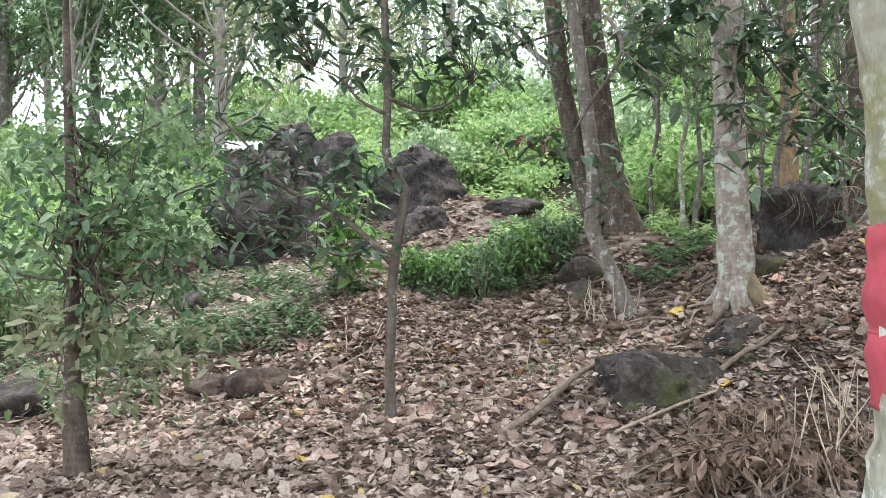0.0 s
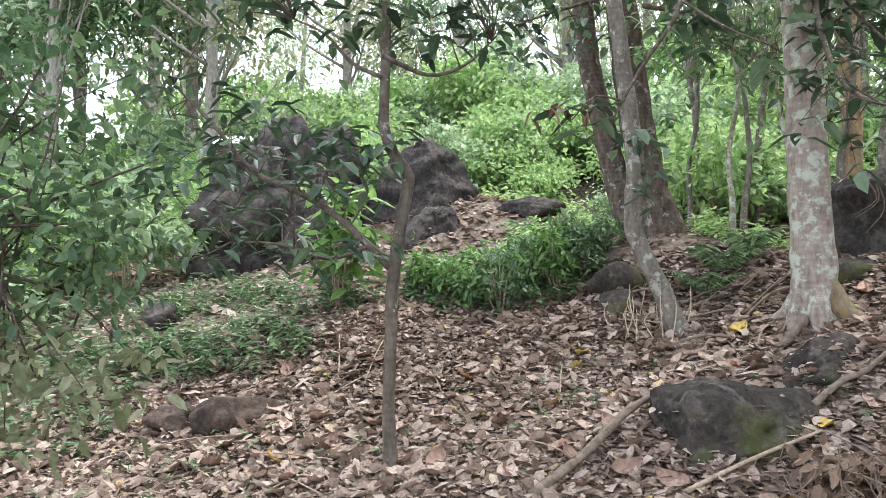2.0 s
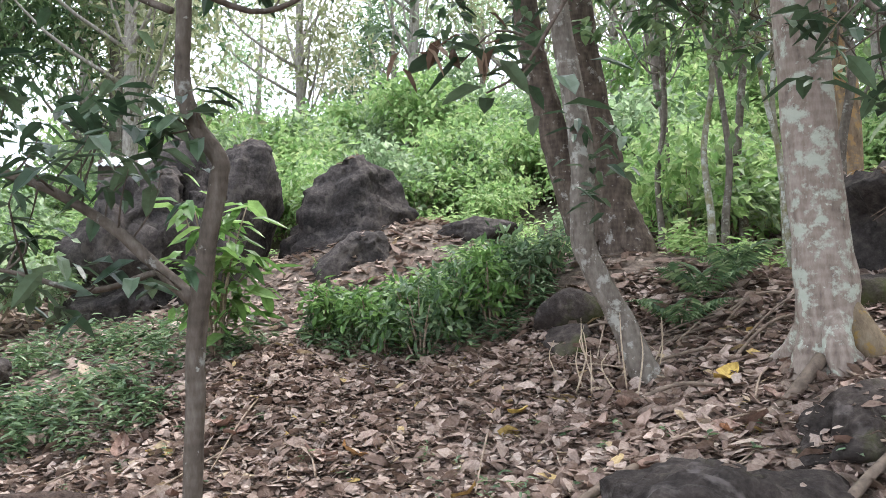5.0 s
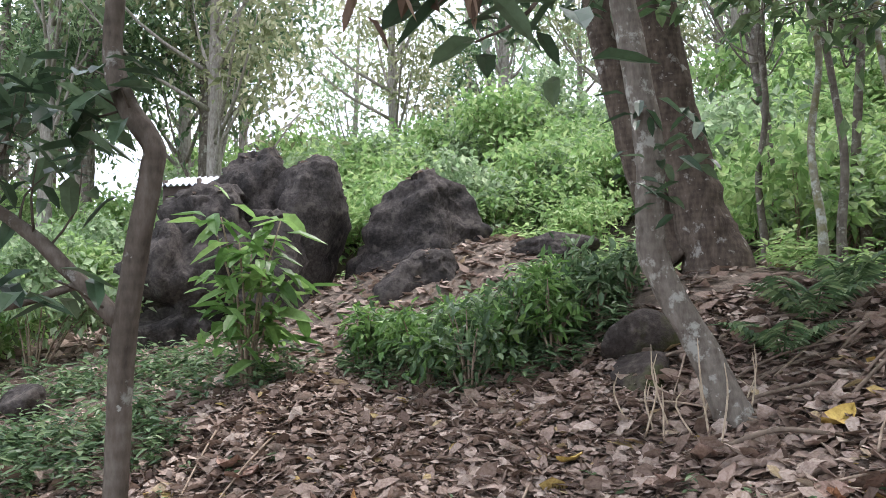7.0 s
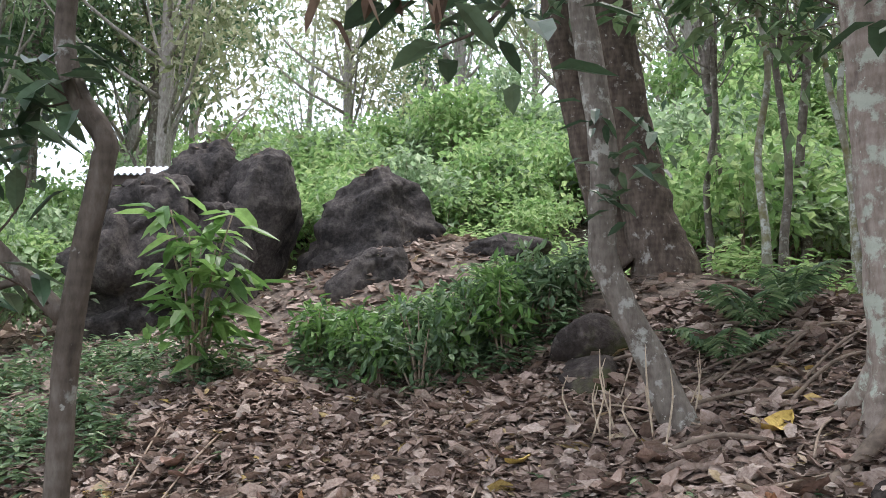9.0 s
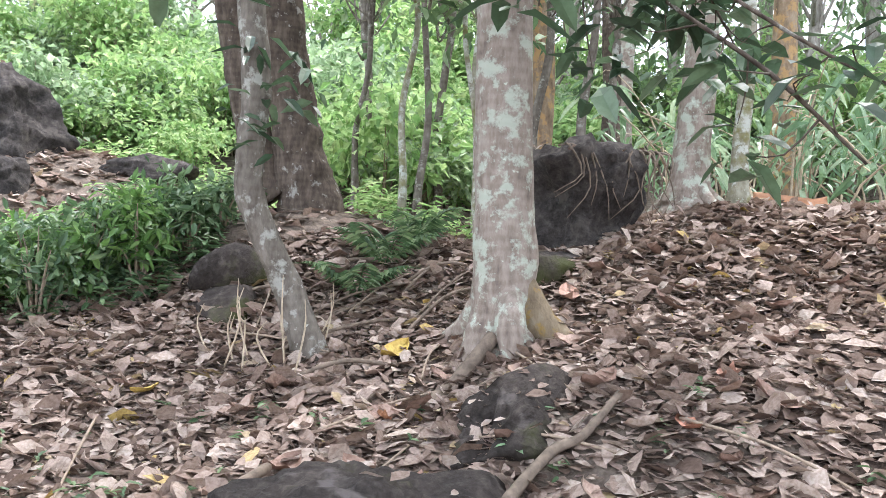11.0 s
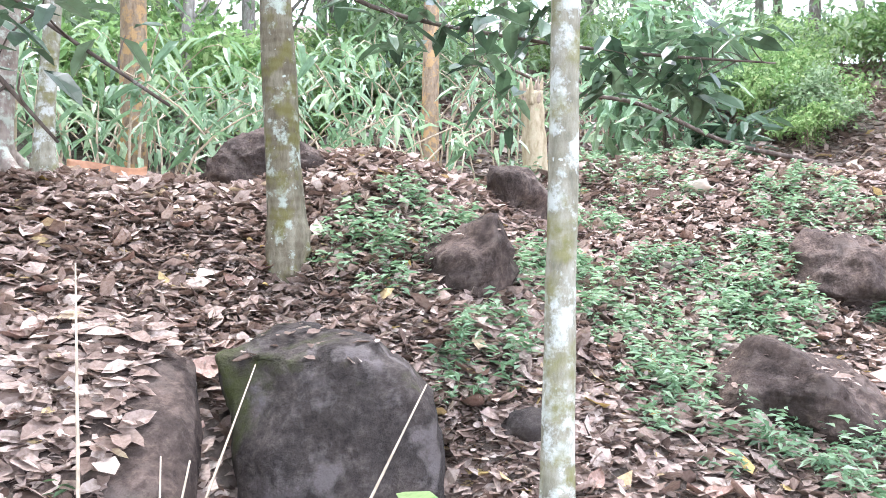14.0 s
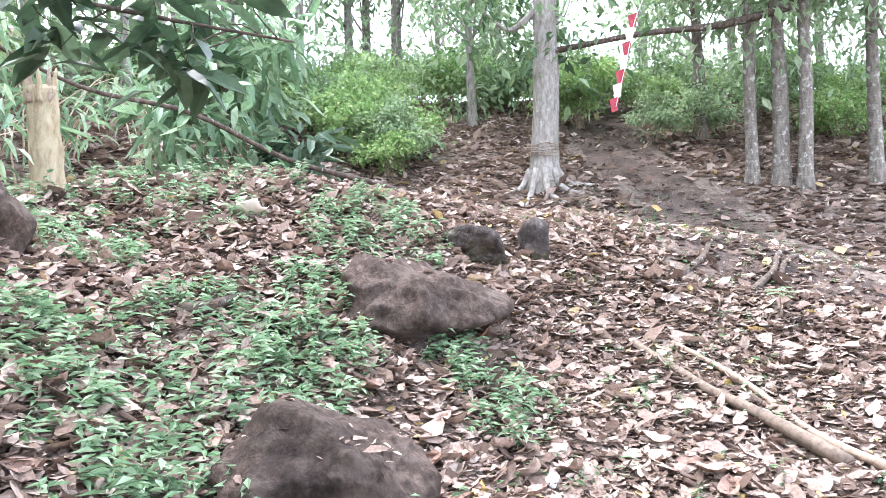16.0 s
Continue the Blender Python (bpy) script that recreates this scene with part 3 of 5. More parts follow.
leafy_bough("dark-leaved bough hanging beside a pale tree", [(2.95, 7.7, 3.6, 0.016), (2.9, 7.2, 3.1, 0.011), (3.05, 6.7, 2.6, 0.008), (3.3, 6.3, 2.2, 0.01), (3.5, 6.05, 1.85, 0.005)], 9, 0.14, 4, 0.19, GREEN_DARK, 5, 0.5)
leafy_bough("dark-leaved bough hanging beside a pale tree", [(2.95, 7.7, 3.8, 0.016), (3.1, 7.1, 3.1, 0.011), (3.5, 6.4, 2.4, 0.008), (3.8, 5.9, 2.0, 0.006)], 6, 0.15, 4, 0.18, GREEN_DARK, 6, 0.5)
leafy_bough("dark-leaved bough hanging beside a pale tree", [(2.85, 7.6, 3.7, 0.025), (2.6, 6.9, 3.1, 0.02), (2.5, 6.3, 2.55, 0.012), (2.6, 5.8, 2.3, 0.006)], 9, 0.18, 4, 0.18, GREEN_DARK, 7, 0.45)
# Shade on this bough is given by the darker leaf colour.
leafy_bough("green bough reaching out over the trail", [(5.2, 6.8, 3.2, 0.018), (5.5, 6.3, 2.85, 0.013), (5.9, 5.6, 2.68, 0.01), (6.35, 5.0, 2.62, 0.01), (6.8, 4.4, 2.6, 0.005)], 30, 0.15, 6, 0.21, GREEN_DARK, 8, 0.3)
leafy_bough("green bough high beside a pair of trunks", [(1.9, 10.3, 4.6, 0.03), (1.4, 9.8, 4.3, 0.02), (0.9, 9.3, 4.0, 0.012), (0.6, 9.0, 3.8, 0.006)], 26, 0.25, 7, 0.17, GREEN_DARK, 9, 0.2)
leafy_bough("green bough high beside a pair of trunks", [(2.1, 10.2, 4.4, 0.03), (2.6, 9.7, 4.1, 0.02), (3.1, 9.3, 3.7, 0.012), (3.4, 9.1, 3.4, 0.006)], 26, 0.25, 7, 0.17, GREEN_MID, 10, 0.2)

leafy_bough("dark broad-leaved bough in front of a pale tree", [(2.8, 7.6, 4.3, 0.016), (2.4, 7.3, 3.85, 0.011), (2.0, 7.1, 3.55, 0.008), (1.7, 7.0, 3.3, 0.005)], 26, 0.17, 6, 0.2, GREEN_DARK, 21, 0.2)
leafy_bough("dark broad-leaved bough in front of a pale tree", [(2.95, 7.6, 4.1, 0.016), (3.2, 7.3, 3.5, 0.011), (3.45, 7.1, 3.05, 0.008), (3.75, 7.0, 2.5, 0.005)], 30, 0.19, 6, 0.21, GREEN_DARK, 22, 0.2)
leafy_bough("dark broad-leaved bough in front of a pale tree", [(2.9, 7.5, 3.9, 0.014), (2.8, 7.25, 3.4, 0.01), (2.75, 7.1, 2.95, 0.007), (2.7, 7.05, 2.6, 0.004)], 14, 0.15, 5, 0.2, GREEN_DARK, 23, 0.3)
leafy_bough("green bough high beside a pair of trunks", [(2.0, 10.2, 5.0, 0.03), (2.2, 9.6, 4.6, 0.02), (2.4, 9.3, 4.1, 0.012), (2.7, 9.2, 3.6, 0.006)], 34, 0.28, 7, 0.19, GREEN_MID, 24, 0.2)

# a bough that hangs into the view
X, Y = 1.6, 6.6
bough = tagged(empty("hanging_bough", X, Y, 3.2), "hanging twig with green and withered brown leaves", "branch")
runs = [[(X + 0.1, Y + 1.3, 3.9, 0.02), (X, Y, 3.2, 0.016), (1.3, 6.45, 2.7, 0.011), (1.1, 6.3, 2.36, 0.007), (0.95, 6.2, 2.24, 0.004)], [(1.2, 6.4, 2.5, 0.008), (1.0, 6.25, 2.5, 0.005), (0.85, 6.15, 2.34, 0.003)],
        [(X, Y, 3.2, 0.01), (1.75, 6.2, 2.9, 0.007), (1.9, 5.9, 2.7, 0.004)]]
v, f = merge([tube(r, 6, 4, 0.05, i) for i, r in enumerate(runs)])
link_mesh("stem", shifted(v, (X, Y, 3.2)), f, BARK_BROWN, bough)
v, f = cluster_blades(rng, [(1.18, 6.3, 2.32), (1.1, 6.32, 2.36), (0.96, 6.25, 2.33), (1.22, 6.4, 2.42), (0.88, 6.2, 2.3), (1.9, 5.9, 2.7), (1.7, 6.1, 2.85)], 4, 0.2, 0.42)
link_mesh("foliage", shifted(v, (X, Y, 3.2)), f, GREEN_DARK, bough, False, "dark green leaves")
v, f = cluster_blades(rng, [(0.76, 6.2, 2.44), (0.66, 6.2, 2.42), (0.86, 6.2, 2.46), (0.95, 6.2, 2.46)], 3, 0.13, 0.4, True, 0.04, 1.6)
link_mesh("withered_foliage", shifted(v, (X, Y, 3.2)), f, DRY, bough, False, "withered brown leaves")


def plain_tree(label, x, y, r, h, mat, lean=(0, 0), crown=None, flare_k=1.7, group="", roots=True):
    z = land(x, y)
    wave = 0.045 if r < 0.06 else 0.03
    run = flare(x, y, r, flare_k) + [(x + lean[0] * 0.06, y + lean[1] * 0.06, z + 0.4, r * 1.05)] + [(x + lean[0] * k + wave * math.sin(17 * k + 5 * x), y + lean[1] * k + wave * math.cos(13 * k + 3 * y), z + h * k, r * (1 - 0.55 * k)) for k in (0.2, 0.33, 0.45, 0.58, 0.7, 1.0)]
    br, cr = [], []
    if crown:
        m, n, size, spread, low = crown
        top = (x + lean[0] * 0.8, y + lean[1] * 0.8, z + h * (low + 1.05) / 2)
        bl, mids = crown_blades(rng, top, (spread, spread, h * (1.1 - low) / 2), n, size, 24, 0.45, 0.2)
        cr = [(m, bl)]
        br = [[(x + lean[0] * 0.6, y + lean[1] * 0.6, z + h * 0.5 * (low + 0.5), r * 0.35), *[(*((np.array(q) + np.array((x, y, z + h * low))) / 2), r * 0.2)], (*q, 0.01)] for q in mids[:9]]
    t = tree(label, (x, y, z), [run], mat, br, (), cr, group)
    if r > 0.08 and roots and not crown:
        for k in range(5):
            a, d = 1.26 * k + x, r * (2.6 + 0.8 * math.sin(3 * k))
            qx, qy = d * math.cos(a), d * math.sin(a)
            link_mesh("root", *tube([(qx * 0.2, qy * 0.2, 0.22, r * 0.5), (qx * 0.6, qy * 0.6, 0.07 + land(x + qx * 0.6, y + qy * 0.6) - z, r * 0.42), (qx, qy, land(x + qx, y + qy) - z, r * 0.26), (qx * 1.5, qy * 1.5, land(x + qx * 1.5, y + qy * 1.5) - z - 0.08, r * 0.15)], 8, 3, 0.1, k), mat, t)
    return t


plain_tree("pale grey tree with white lichen standing by a rock", 4.8, 8.75, 0.13, 7, BARK_PALE, (0.2, 0))
plain_tree("thin pale lichened tree beside a stouter one", 4.95, 8.4, 0.055, 6, BARK_MOSS, (0.15, 0.05))
mossy = plain_tree("mossy tree trunk rooted in leaf litter", 5.3, 6.7, 0.095, 7.5, BARK_OLIVE, (-0.5, 0.1), None, 1.25, roots=False)
plain_tree("rust-stained tree trunk among the greenery", 4.6, 10.9, 0.13, 8, RUST, (0.1, 0))
plain_tree("rust-stained tree trunk among the greenery", 7.0, 10.2, 0.14, 8, RUST, (-0.1, 0))
plain_tree("dark upright tree trunk among the greenery", 5.9, 11.6, 0.12, 8, BARK_BROWN, (-0.2, 0))
plain_tree("pale tree trunk among the greenery", 6.6, 12.5, 0.12, 9, BARK_PALE, (0.1, 0))
plain_tree("ochre-stained tree trunk behind the bamboo", 10.4, 8.9, 0.12, 8, RUST, (0.1, 0))
for x, y, r, lean in ((3.3, 10.6, 0.035, 0.1), (3.7, 10.2, 0.03, -0.1), (4.1, 9.9, 0.045, 0.15), (3.4, 9.4, 0.025, -0.35), (4.3, 11.0, 0.04, 0.0), (2.95, 9.9, 0.03, 0.05), (3.9, 11.8, 0.05, 0.1), (4.15, 9.2, 0.04, 0.2), (3.2, 12.2, 0.05, -0.1), (2.9, 11.4, 0.035, 0.2), (5.0, 10.1, 0.04, -0.1), (3.55, 8.9, 0.022, -0.5)):
    plain_tree("slender grey sapling with sparse leaves", x, y, r, 4.2 + 20 * r, BARK_GREY if r > 0.03 else BARK_MOSS, (lean, 0.0), (GREEN_MID, 150, 0.13, 0.65, 0.35), 1.4, "saplings on the slope")


def shade_crown(t, centre, radii, n, size, mat, seed, foot):
    """Added unseen crown high over the path for shade, on limbs from the trunk."""
    r = np.random.default_rng(seed)
    base = tuple(t.location)
    bl, mids = crown_blades(r, centre, radii, n, size, 30, 0.45, 0.22, False, 0.2)
    link_mesh("crown", shifted(bl[0], base), bl[1], mat, t, False)
    for m in mids[:12]:
        half = (np.array(foot) + m) / 2 + np.array((0, 0, 0.15))
        v, f = tube([(*foot, 0.045), (*half, 0.03), (*m, 0.01)], 6, 3, 0.05, seed)
        link_mesh("branch", shifted(v, base), f, BARK_BROWN, t)


# Crowns placed above the view to darken the ground near the path.
shade_crown(pale, (2.8, 7.2, 7.7), (2.7, 2.5, 1.3), 1300, 0.27, GREEN_MID, 301, (2.72, 7.7, 5.6))
shade_crown(rt, (1.3, 2.2, 7.2), (3.0, 2.8, 1.3), 2000, 0.27, GREEN_MID, 302, (1.26, 1.76, 5.2))
shade_crown(slim, (4.1, 4.3, 7.2), (2.4, 2.4, 1.2), 1000, 0.27, GREEN_MID, 303, (4.22, 4.64, 5.6))
shade_crown(thin, (-0.5, 5.9, 6.4), (2.0, 2.0, 1.0), 1300, 0.25, GREEN_MID, 304, (-0.26, 6.33, 5.2))
shade_crown(mossy, (5.3, 6.3, 8.0), (2.3, 2.3, 1.2), 600, 0.27, GREEN_MID, 305, (4.95, 6.77, 6.3))


# ---- rocks ----
def sit(x, y, dz=0.0):
    return land(x, y) + dz


def crag(name, label, x, y, turn, sections, seed, mat, slope=0.0, relief=0.07, leaves=0, power=2.7, leaf=0.06, bare=9.0):
    """A weathered rock from level outlines (z, x0, x1, y0, y1) in its own turned frame; slope tips the upper face."""
    r = np.random.default_rng(seed)
    run = spline(sections, 5)
    z1 = run[-1][0]
    top = run[-1]
    cx, cy = (top[1] + top[2]) / 2, (top[3] + top[4]) / 2
    for k, up in ((0.86, 0.02), (0.62, 0.04), (0.36, 0.05), (0.12, 0.055)):
        run.append(np.array((z1 + up, cx + (top[1] - cx) * k, cx + (top[2] - cx) * k, cy + (top[3] - cy) * k, cy + (top[4] - cy) * k)))
    n, v, f = 72, [], []
    planes = [(r.uniform(0, 6.283), r.uniform(0.84, 1.0), r.uniform(-0.12, 0.12)) for _ in range(9)]
    for z, x0, x1, y0, y1 in run:
        mx, my, hx, hy = (x0 + x1) / 2, (y0 + y1) / 2, (x1 - x0) / 2, (y1 - y0) / 2
        for k in range(n):
            a = 2 * math.pi * k / n
            c, q = math.cos(a), math.sin(a)
            rad = (abs(c) ** power + abs(q) ** power) ** (-1 / power)
            for b, d, lean in planes:
                w = math.cos(a - b)
                if w > 0.3:
                    rad = min(rad, (d + lean * math.sin(3.1 * z + b)) * 1.08 / w)
            p = Vector((mx + hx * rad * c, my + hy * rad * q, z))
            o = Vector((c, q, 0.25 if z < z1 else 1.5)).normalized()
            s = p * 1.9 + Vector((seed * 3.1, seed * 1.3, 0))
            p += o * relief * (1.5 * noise.fractal(s, 1.0, 2.1, 5) - 1.0 * abs(noise.noise(s * 1.7)) - 0.6 * abs(noise.noise(s * 3.9)) + 0.3 * noise.noise(s * 9.0) + 0.45)
            p.z += slope * p.y
            v.append(p)
    for i in range(len(run) - 1):
        for k in range(n):
            k2 = (k + 1) % n
            f.append((i * n + k, i * n + k2, (i + 1) * n + k2, (i + 1) * n + k))
    f.append(tuple((len(run) - 1) * n + k for k in range(n)))
    f.append(tuple(range(n - 1, -1, -1)))
    ob = link_mesh(name, v, f, mat)
    m = ob.matrix_world = pose(x, y, 0, 0, 0, turn)
    if leaves:
        up = [m @ q for q in v[(len(run) - 5) * n - 2 * n:] if q.x < bare]
        up = [q for q in up if q.z > land(q.x, q.y)]
        pick = [(up[r.integers(0, len(up))], up[r.integers(0, len(up))]) for _ in range(leaves)]
        P = np.array([tuple(a.lerp(b, 0.02 + 0.1 * r.random())) for a, b in pick]) + np.array((0, 0, 0.015))
        a = r.uniform(0, 6.283, leaves)
        L = leaf * np.clip(r.lognormal(0, 0.4, leaves), 0.4, 2)
        b = leaf_blades(P, np.stack([np.cos(a), np.sin(a), r.normal(size=leaves) * 0.2], 1), unit(r.normal(size=(leaves, 3)) * 0.3 + np.array((0, -slope, 1.0))), L, 0.5, 0.1, True)
        tagged(link_mesh("leaves_on_rock", *b, LITTER, None, False), "small dry leaves lying on a rock", "leaf litter", kind="stuff")
    return tagged(ob, label, "rock")


crag("boulder", "large dark boulder with a rough flat peak", 0, 0, 0, [(1.2, -3.5, -2.15, 12.5, 13.7), (2.2, -3.4, -2.15, 12.45, 13.7), (2.9, -3.25, -2.2, 12.5, 13.6), (3.3, -3.12, -2.3, 12.6, 13.5), (3.6, -2.98, -2.38, 12.75, 13.4), (3.68, -2.88, -2.45, 12.85, 13.3)], 11, ROCK_DARK, leaves=30, relief=0.13, power=3.6)
crag("boulder", "tall dark block with an upright face and flat top", 0, 0, 0, [(1.3, -2.35, -1.85, 12.5, 13.6), (2.1, -2.4, -1.74, 12.45, 13.6), (2.65, -2.38, -1.56, 12.45, 13.6), (3.1, -2.33, -1.5, 12.5, 13.55), (3.4, -2.27, -1.52, 12.6, 13.5), (3.53, -2.08, -1.62, 12.75, 13.3)], 13, ROCK_DARK, leaves=12, power=3.6)
crag("boulder", "dark grey shoulder of rock with a level top", 0, 0, 0, [(1.2, -3.55, -2.4, 11.9, 12.8), (2.0, -3.5, -2.4, 11.85, 12.8), (2.7, -3.4, -2.45, 11.9, 12.7), (3.0, -3.3, -2.6, 12.0, 12.6), (3.06, -3.2, -2.7, 12.1, 12.5)], 14, ROCK_DARK, leaves=20, relief=0.14, power=3.6)
crag("boulder", "rugged dark boulder with hollows at its foot", 0, 0, 0, [(1.1, -3.35, -2.5, 11.7, 12.4), (1.5, -3.62, -2.55, 11.55, 12.4), (1.75, -3.45, -2.6, 11.75, 12.4), (1.95, -3.66, -2.55, 11.5, 12.4), (2.4, -3.6, -2.6, 11.55, 12.4), (2.62, -3.4, -2.75, 11.7, 12.3)], 12, ROCK_DARK, relief=0.16, power=3.4)
crag("boulder", "dark sloping block against an upright rock", 0, 0, 0, [(1.2, -2.7, -1.85, 11.95, 12.7), (2.0, -2.6, -1.8, 12.0, 12.7), (2.6, -2.5, -1.85, 12.1, 12.7), (2.85, -2.4, -1.95, 12.2, 12.6)], 38, ROCK_DARK, relief=0.12, power=3.6)
crag("boulder", "big dark boulder with a blunt crown and sloping flanks", 0, 0, 0, [(1.7, -1.6, 0.35, 12.7, 14.3), (2.2, -1.5, 0.28, 12.72, 14.2), (2.5, -1.32, 0.2, 12.8, 14.15), (2.75, -1.18, 0.12, 12.9, 14.1), (3.05, -1.07, -0.06, 13.0, 14.0), (3.3, -1.0, -0.24, 13.1, 13.9), (3.42, -0.9, -0.36, 13.2, 13.8)], 15, ROCK_DARK, leaves=25, relief=0.13, power=3.0)
crag("boulder", "low dark wedge-shaped rock half buried in fallen leaves", 0, 0, 0, [(1.2, -1.1, 0.05, 11.8, 12.6), (1.7, -0.98, 0.02, 11.8, 12.6), (1.95, -0.82, 0.0, 11.85, 12.6), (2.15, -0.66, -0.05, 11.9, 12.5), (2.25, -0.52, -0.15, 12.0, 12.45)], 16, ROCK_DARK, leaves=25)
rock("rock", "low black rock under leaf litter", 1.0, 12.8, 2.35, (0.5, 0.35, 0.2), 17, ROCK_DARK, 0, 0, (), 14, 0.08, 4)
crag("boulder", "black overgrown boulder hung with bare roots", 3.9, 8.65, 0, [(1.3, -0.3, 0.3, -0.25, 0.4), (1.65, -0.36, 0.34, -0.3, 0.45), (1.9, -0.4, 0.42, -0.36, 0.45), (2.1, -0.41, 0.42, -0.36, 0.45), (2.22, -0.36, 0.36, -0.3, 0.4)], 18, ROCK_DARK, leaves=60, relief=0.12)
rock("boulder", "rounded mossy boulder among fallen leaves", 1.83, 6.35, 0.46, (0.6, 0.48, 0.44), 19, ROCK_MOSS, -10, 0, [(-0.9, -0.4, 0.1, 0.8), (0.65, -0.2, 0.75, 0.8), (0, -1, 0, 0.8), (-0.3, 0, 0.95, 0.8)], 16, 0.09, leaves=20)
rock("rock", "mossy grey rock under a pale tree", 2.64, 6.88, 0.74, (0.46, 0.32, 0.27), 20, ROCK_MOSS, 15, 0, [(0.2, -0.8, 0.5, 0.7)], 16, 0.1, leaves=50)
crag("boulder", "big smooth boulder with moss and scattered leaves", 4.62, 5.85, -47.6, [(0.0, -0.34, 0.5, -0.44, 0.5), (0.4, -0.38, 0.52, -0.46, 0.5), (0.7, -0.43, 0.49, -0.43, 0.5), (0.92, -0.46, 0.42, -0.38, 0.5), (1.05, -0.47, 0.32, -0.33, 0.47), (1.1, -0.45, 0.22, -0.28, 0.42)], 21, ROCK_MOSS, 0.03, 0.05, leaves=40, power=4.5)
crag("rock_slab", "sloping rock slab under dry leaves beside a boulder", 4.65, 5.85, -47.6, [(0.6, -1.6, -0.56, -1.2, 0.3), (0.9, -1.6, -0.55, -1.2, 0.3), (1.04, -1.58, -0.55, -1.18, 0.3), (1.11, -1.5, -0.59, -1.1, 0.25)], 22, ROCK_SOIL, 0.45, 0.03, leaves=1300, power=5, leaf=0.08, bare=-0.72)
crag("boulder", "earthy grey rock overgrown with herbs", 5.95, 5.98, -66, [(0.7, -0.38, 0.34, -0.3, 0.4), (1.15, -0.38, 0.35, -0.3, 0.4), (1.38, -0.34, 0.35, -0.27, 0.4), (1.53, -0.16, 0.33, -0.22, 0.35), (1.63, 0.0, 0.27, -0.12, 0.28)], 23, ROCK_SOIL, 0.05, 0.08, leaves=20)
rock("rock", "small grey stone in the leaves", 5.15, 5.15, 0.72, (0.16, 0.13, 0.15), 29, ROCK_MOSS, 0, 0, (), 14, 0.06, 4)
rock("boulder", "rough brown-grey boulder among fallen leaves", 6.5, 4.2, 0.74, (0.48, 0.42, 0.33), 24, ROCK_SOIL, -25, 0, [(0.3, -0.6, 0.7, 0.68)], 16, 0.08, leaves=35)
crag("boulder", "dark earthy rock with an open hollow", 8.5, 3.95, -90, [(0.5, -0.55, 0.4, -0.4, 0.5), (1.0, -0.56, 0.4, -0.4, 0.5), (1.15, -0.53, 0.18, -0.3, 0.5), (1.26, -0.5, 0.48, -0.42, 0.5), (1.38, -0.48, 0.42, -0.38, 0.5), (1.5, -0.45, 0.22, -0.3, 0.45), (1.58, -0.4, -0.02, -0.2, 0.35)], 25, ROCK_SOIL, 0.05, 0.1, leaves=40)
rock("rock", "low mossy rock at the foot of a tree", 10.0, 3.6, 1.75, (0.42, 0.3, 0.25), 26, ROCK_MOSS, 20, 0, (), 14, 0.06)
rock("rock", "mossy stone beside the trail", 10.3, 3.1, 1.75, (0.2, 0.16, 0.26), 27, ROCK_MOSS, 0, 0, (), 14, 0.06, 4)
rock("earth_mound", "root-matted mound of dark earth", 6.3, 7.7, 2.0, (0.62, 0.5, 0.4), 28, ROCK_SOIL, 0, 0, (), 18, 0.1)
rock("earth_mound", "dark earth heap near a stump", 7.56, 6.4, 1.92, (0.34, 0.3, 0.32), 30, ROCK_SOIL, 0, 0, (), 18, 0.1, 4)
rock("rock", "dark rock half hidden by herbs", 1.62, 9.3, 1.3, (0.36, 0.3, 0.26), 31, ROCK_MOSS, 30, 0, (), 14, 0.07, 4)
rock("rock", "low mossy rock under roots", 1.6, 8.95, 1.08, (0.3, 0.24, 0.2), 32, ROCK_MOSS, 0, 0, (), 14, 0.07, 4)
rock("rock", "dark rock ledge in the bank", -1.55, 7.55, 0.3, (0.34, 0.22, 0.2), 33, ROCK_SOIL, 10, 0, (), 14, 0.08, 4)
rock("rock", "dark rock ledge in the bank", -2.15, 7.7, 0.24, (0.3, 0.2, 0.16), 34, ROCK_SOIL, -20, 0, (), 14, 0.08, 4)
rock("rock", "dark rock on the lower bank", -3.8, 7.2, 0.2, (0.36, 0.25, 0.24), 35, ROCK_DARK, 0, 0, (), 14, 0.08, 4)
rock("rock", "small dark rock among herbs", -3.1, 9.6, 0.95, (0.22, 0.18, 0.16), 36, ROCK_DARK, 0, 0, (), 14, 0.08, 4)
rock("rock", "small rock among roots and leaves", 3.35, 8.2, 1.45, (0.3, 0.22, 0.18), 37, ROCK_MOSS, 0, 0, (), 14, 0.07, 4)

# bare roots over the black boulder
roots = tagged(empty("root_mat", 3.9, 8.3, 2.2), "tangle of dry roots over the boulder", "roots")
for k in range(16):
    a = rng.uniform(-0.36, 0.36)
    x0 = 3.9 + a
    d = rng.uniform(0.25, 0.5)
    v, f = tube([(x0, 8.5, 2.27, 0.009), (x0 + rng.normal() * 0.04, 8.3, 2.24, 0.008), (x0 + rng.normal() * 0.06, 8.27, 2.2 - d * 0.5, 0.005), (x0 + rng.normal() * 0.08, 8.27, 2.2 - d, 0.002)], 5, 3)
    link_mesh("root", shifted(v, (3.9, 8.3, 2.2)), f, ROOT, roots)

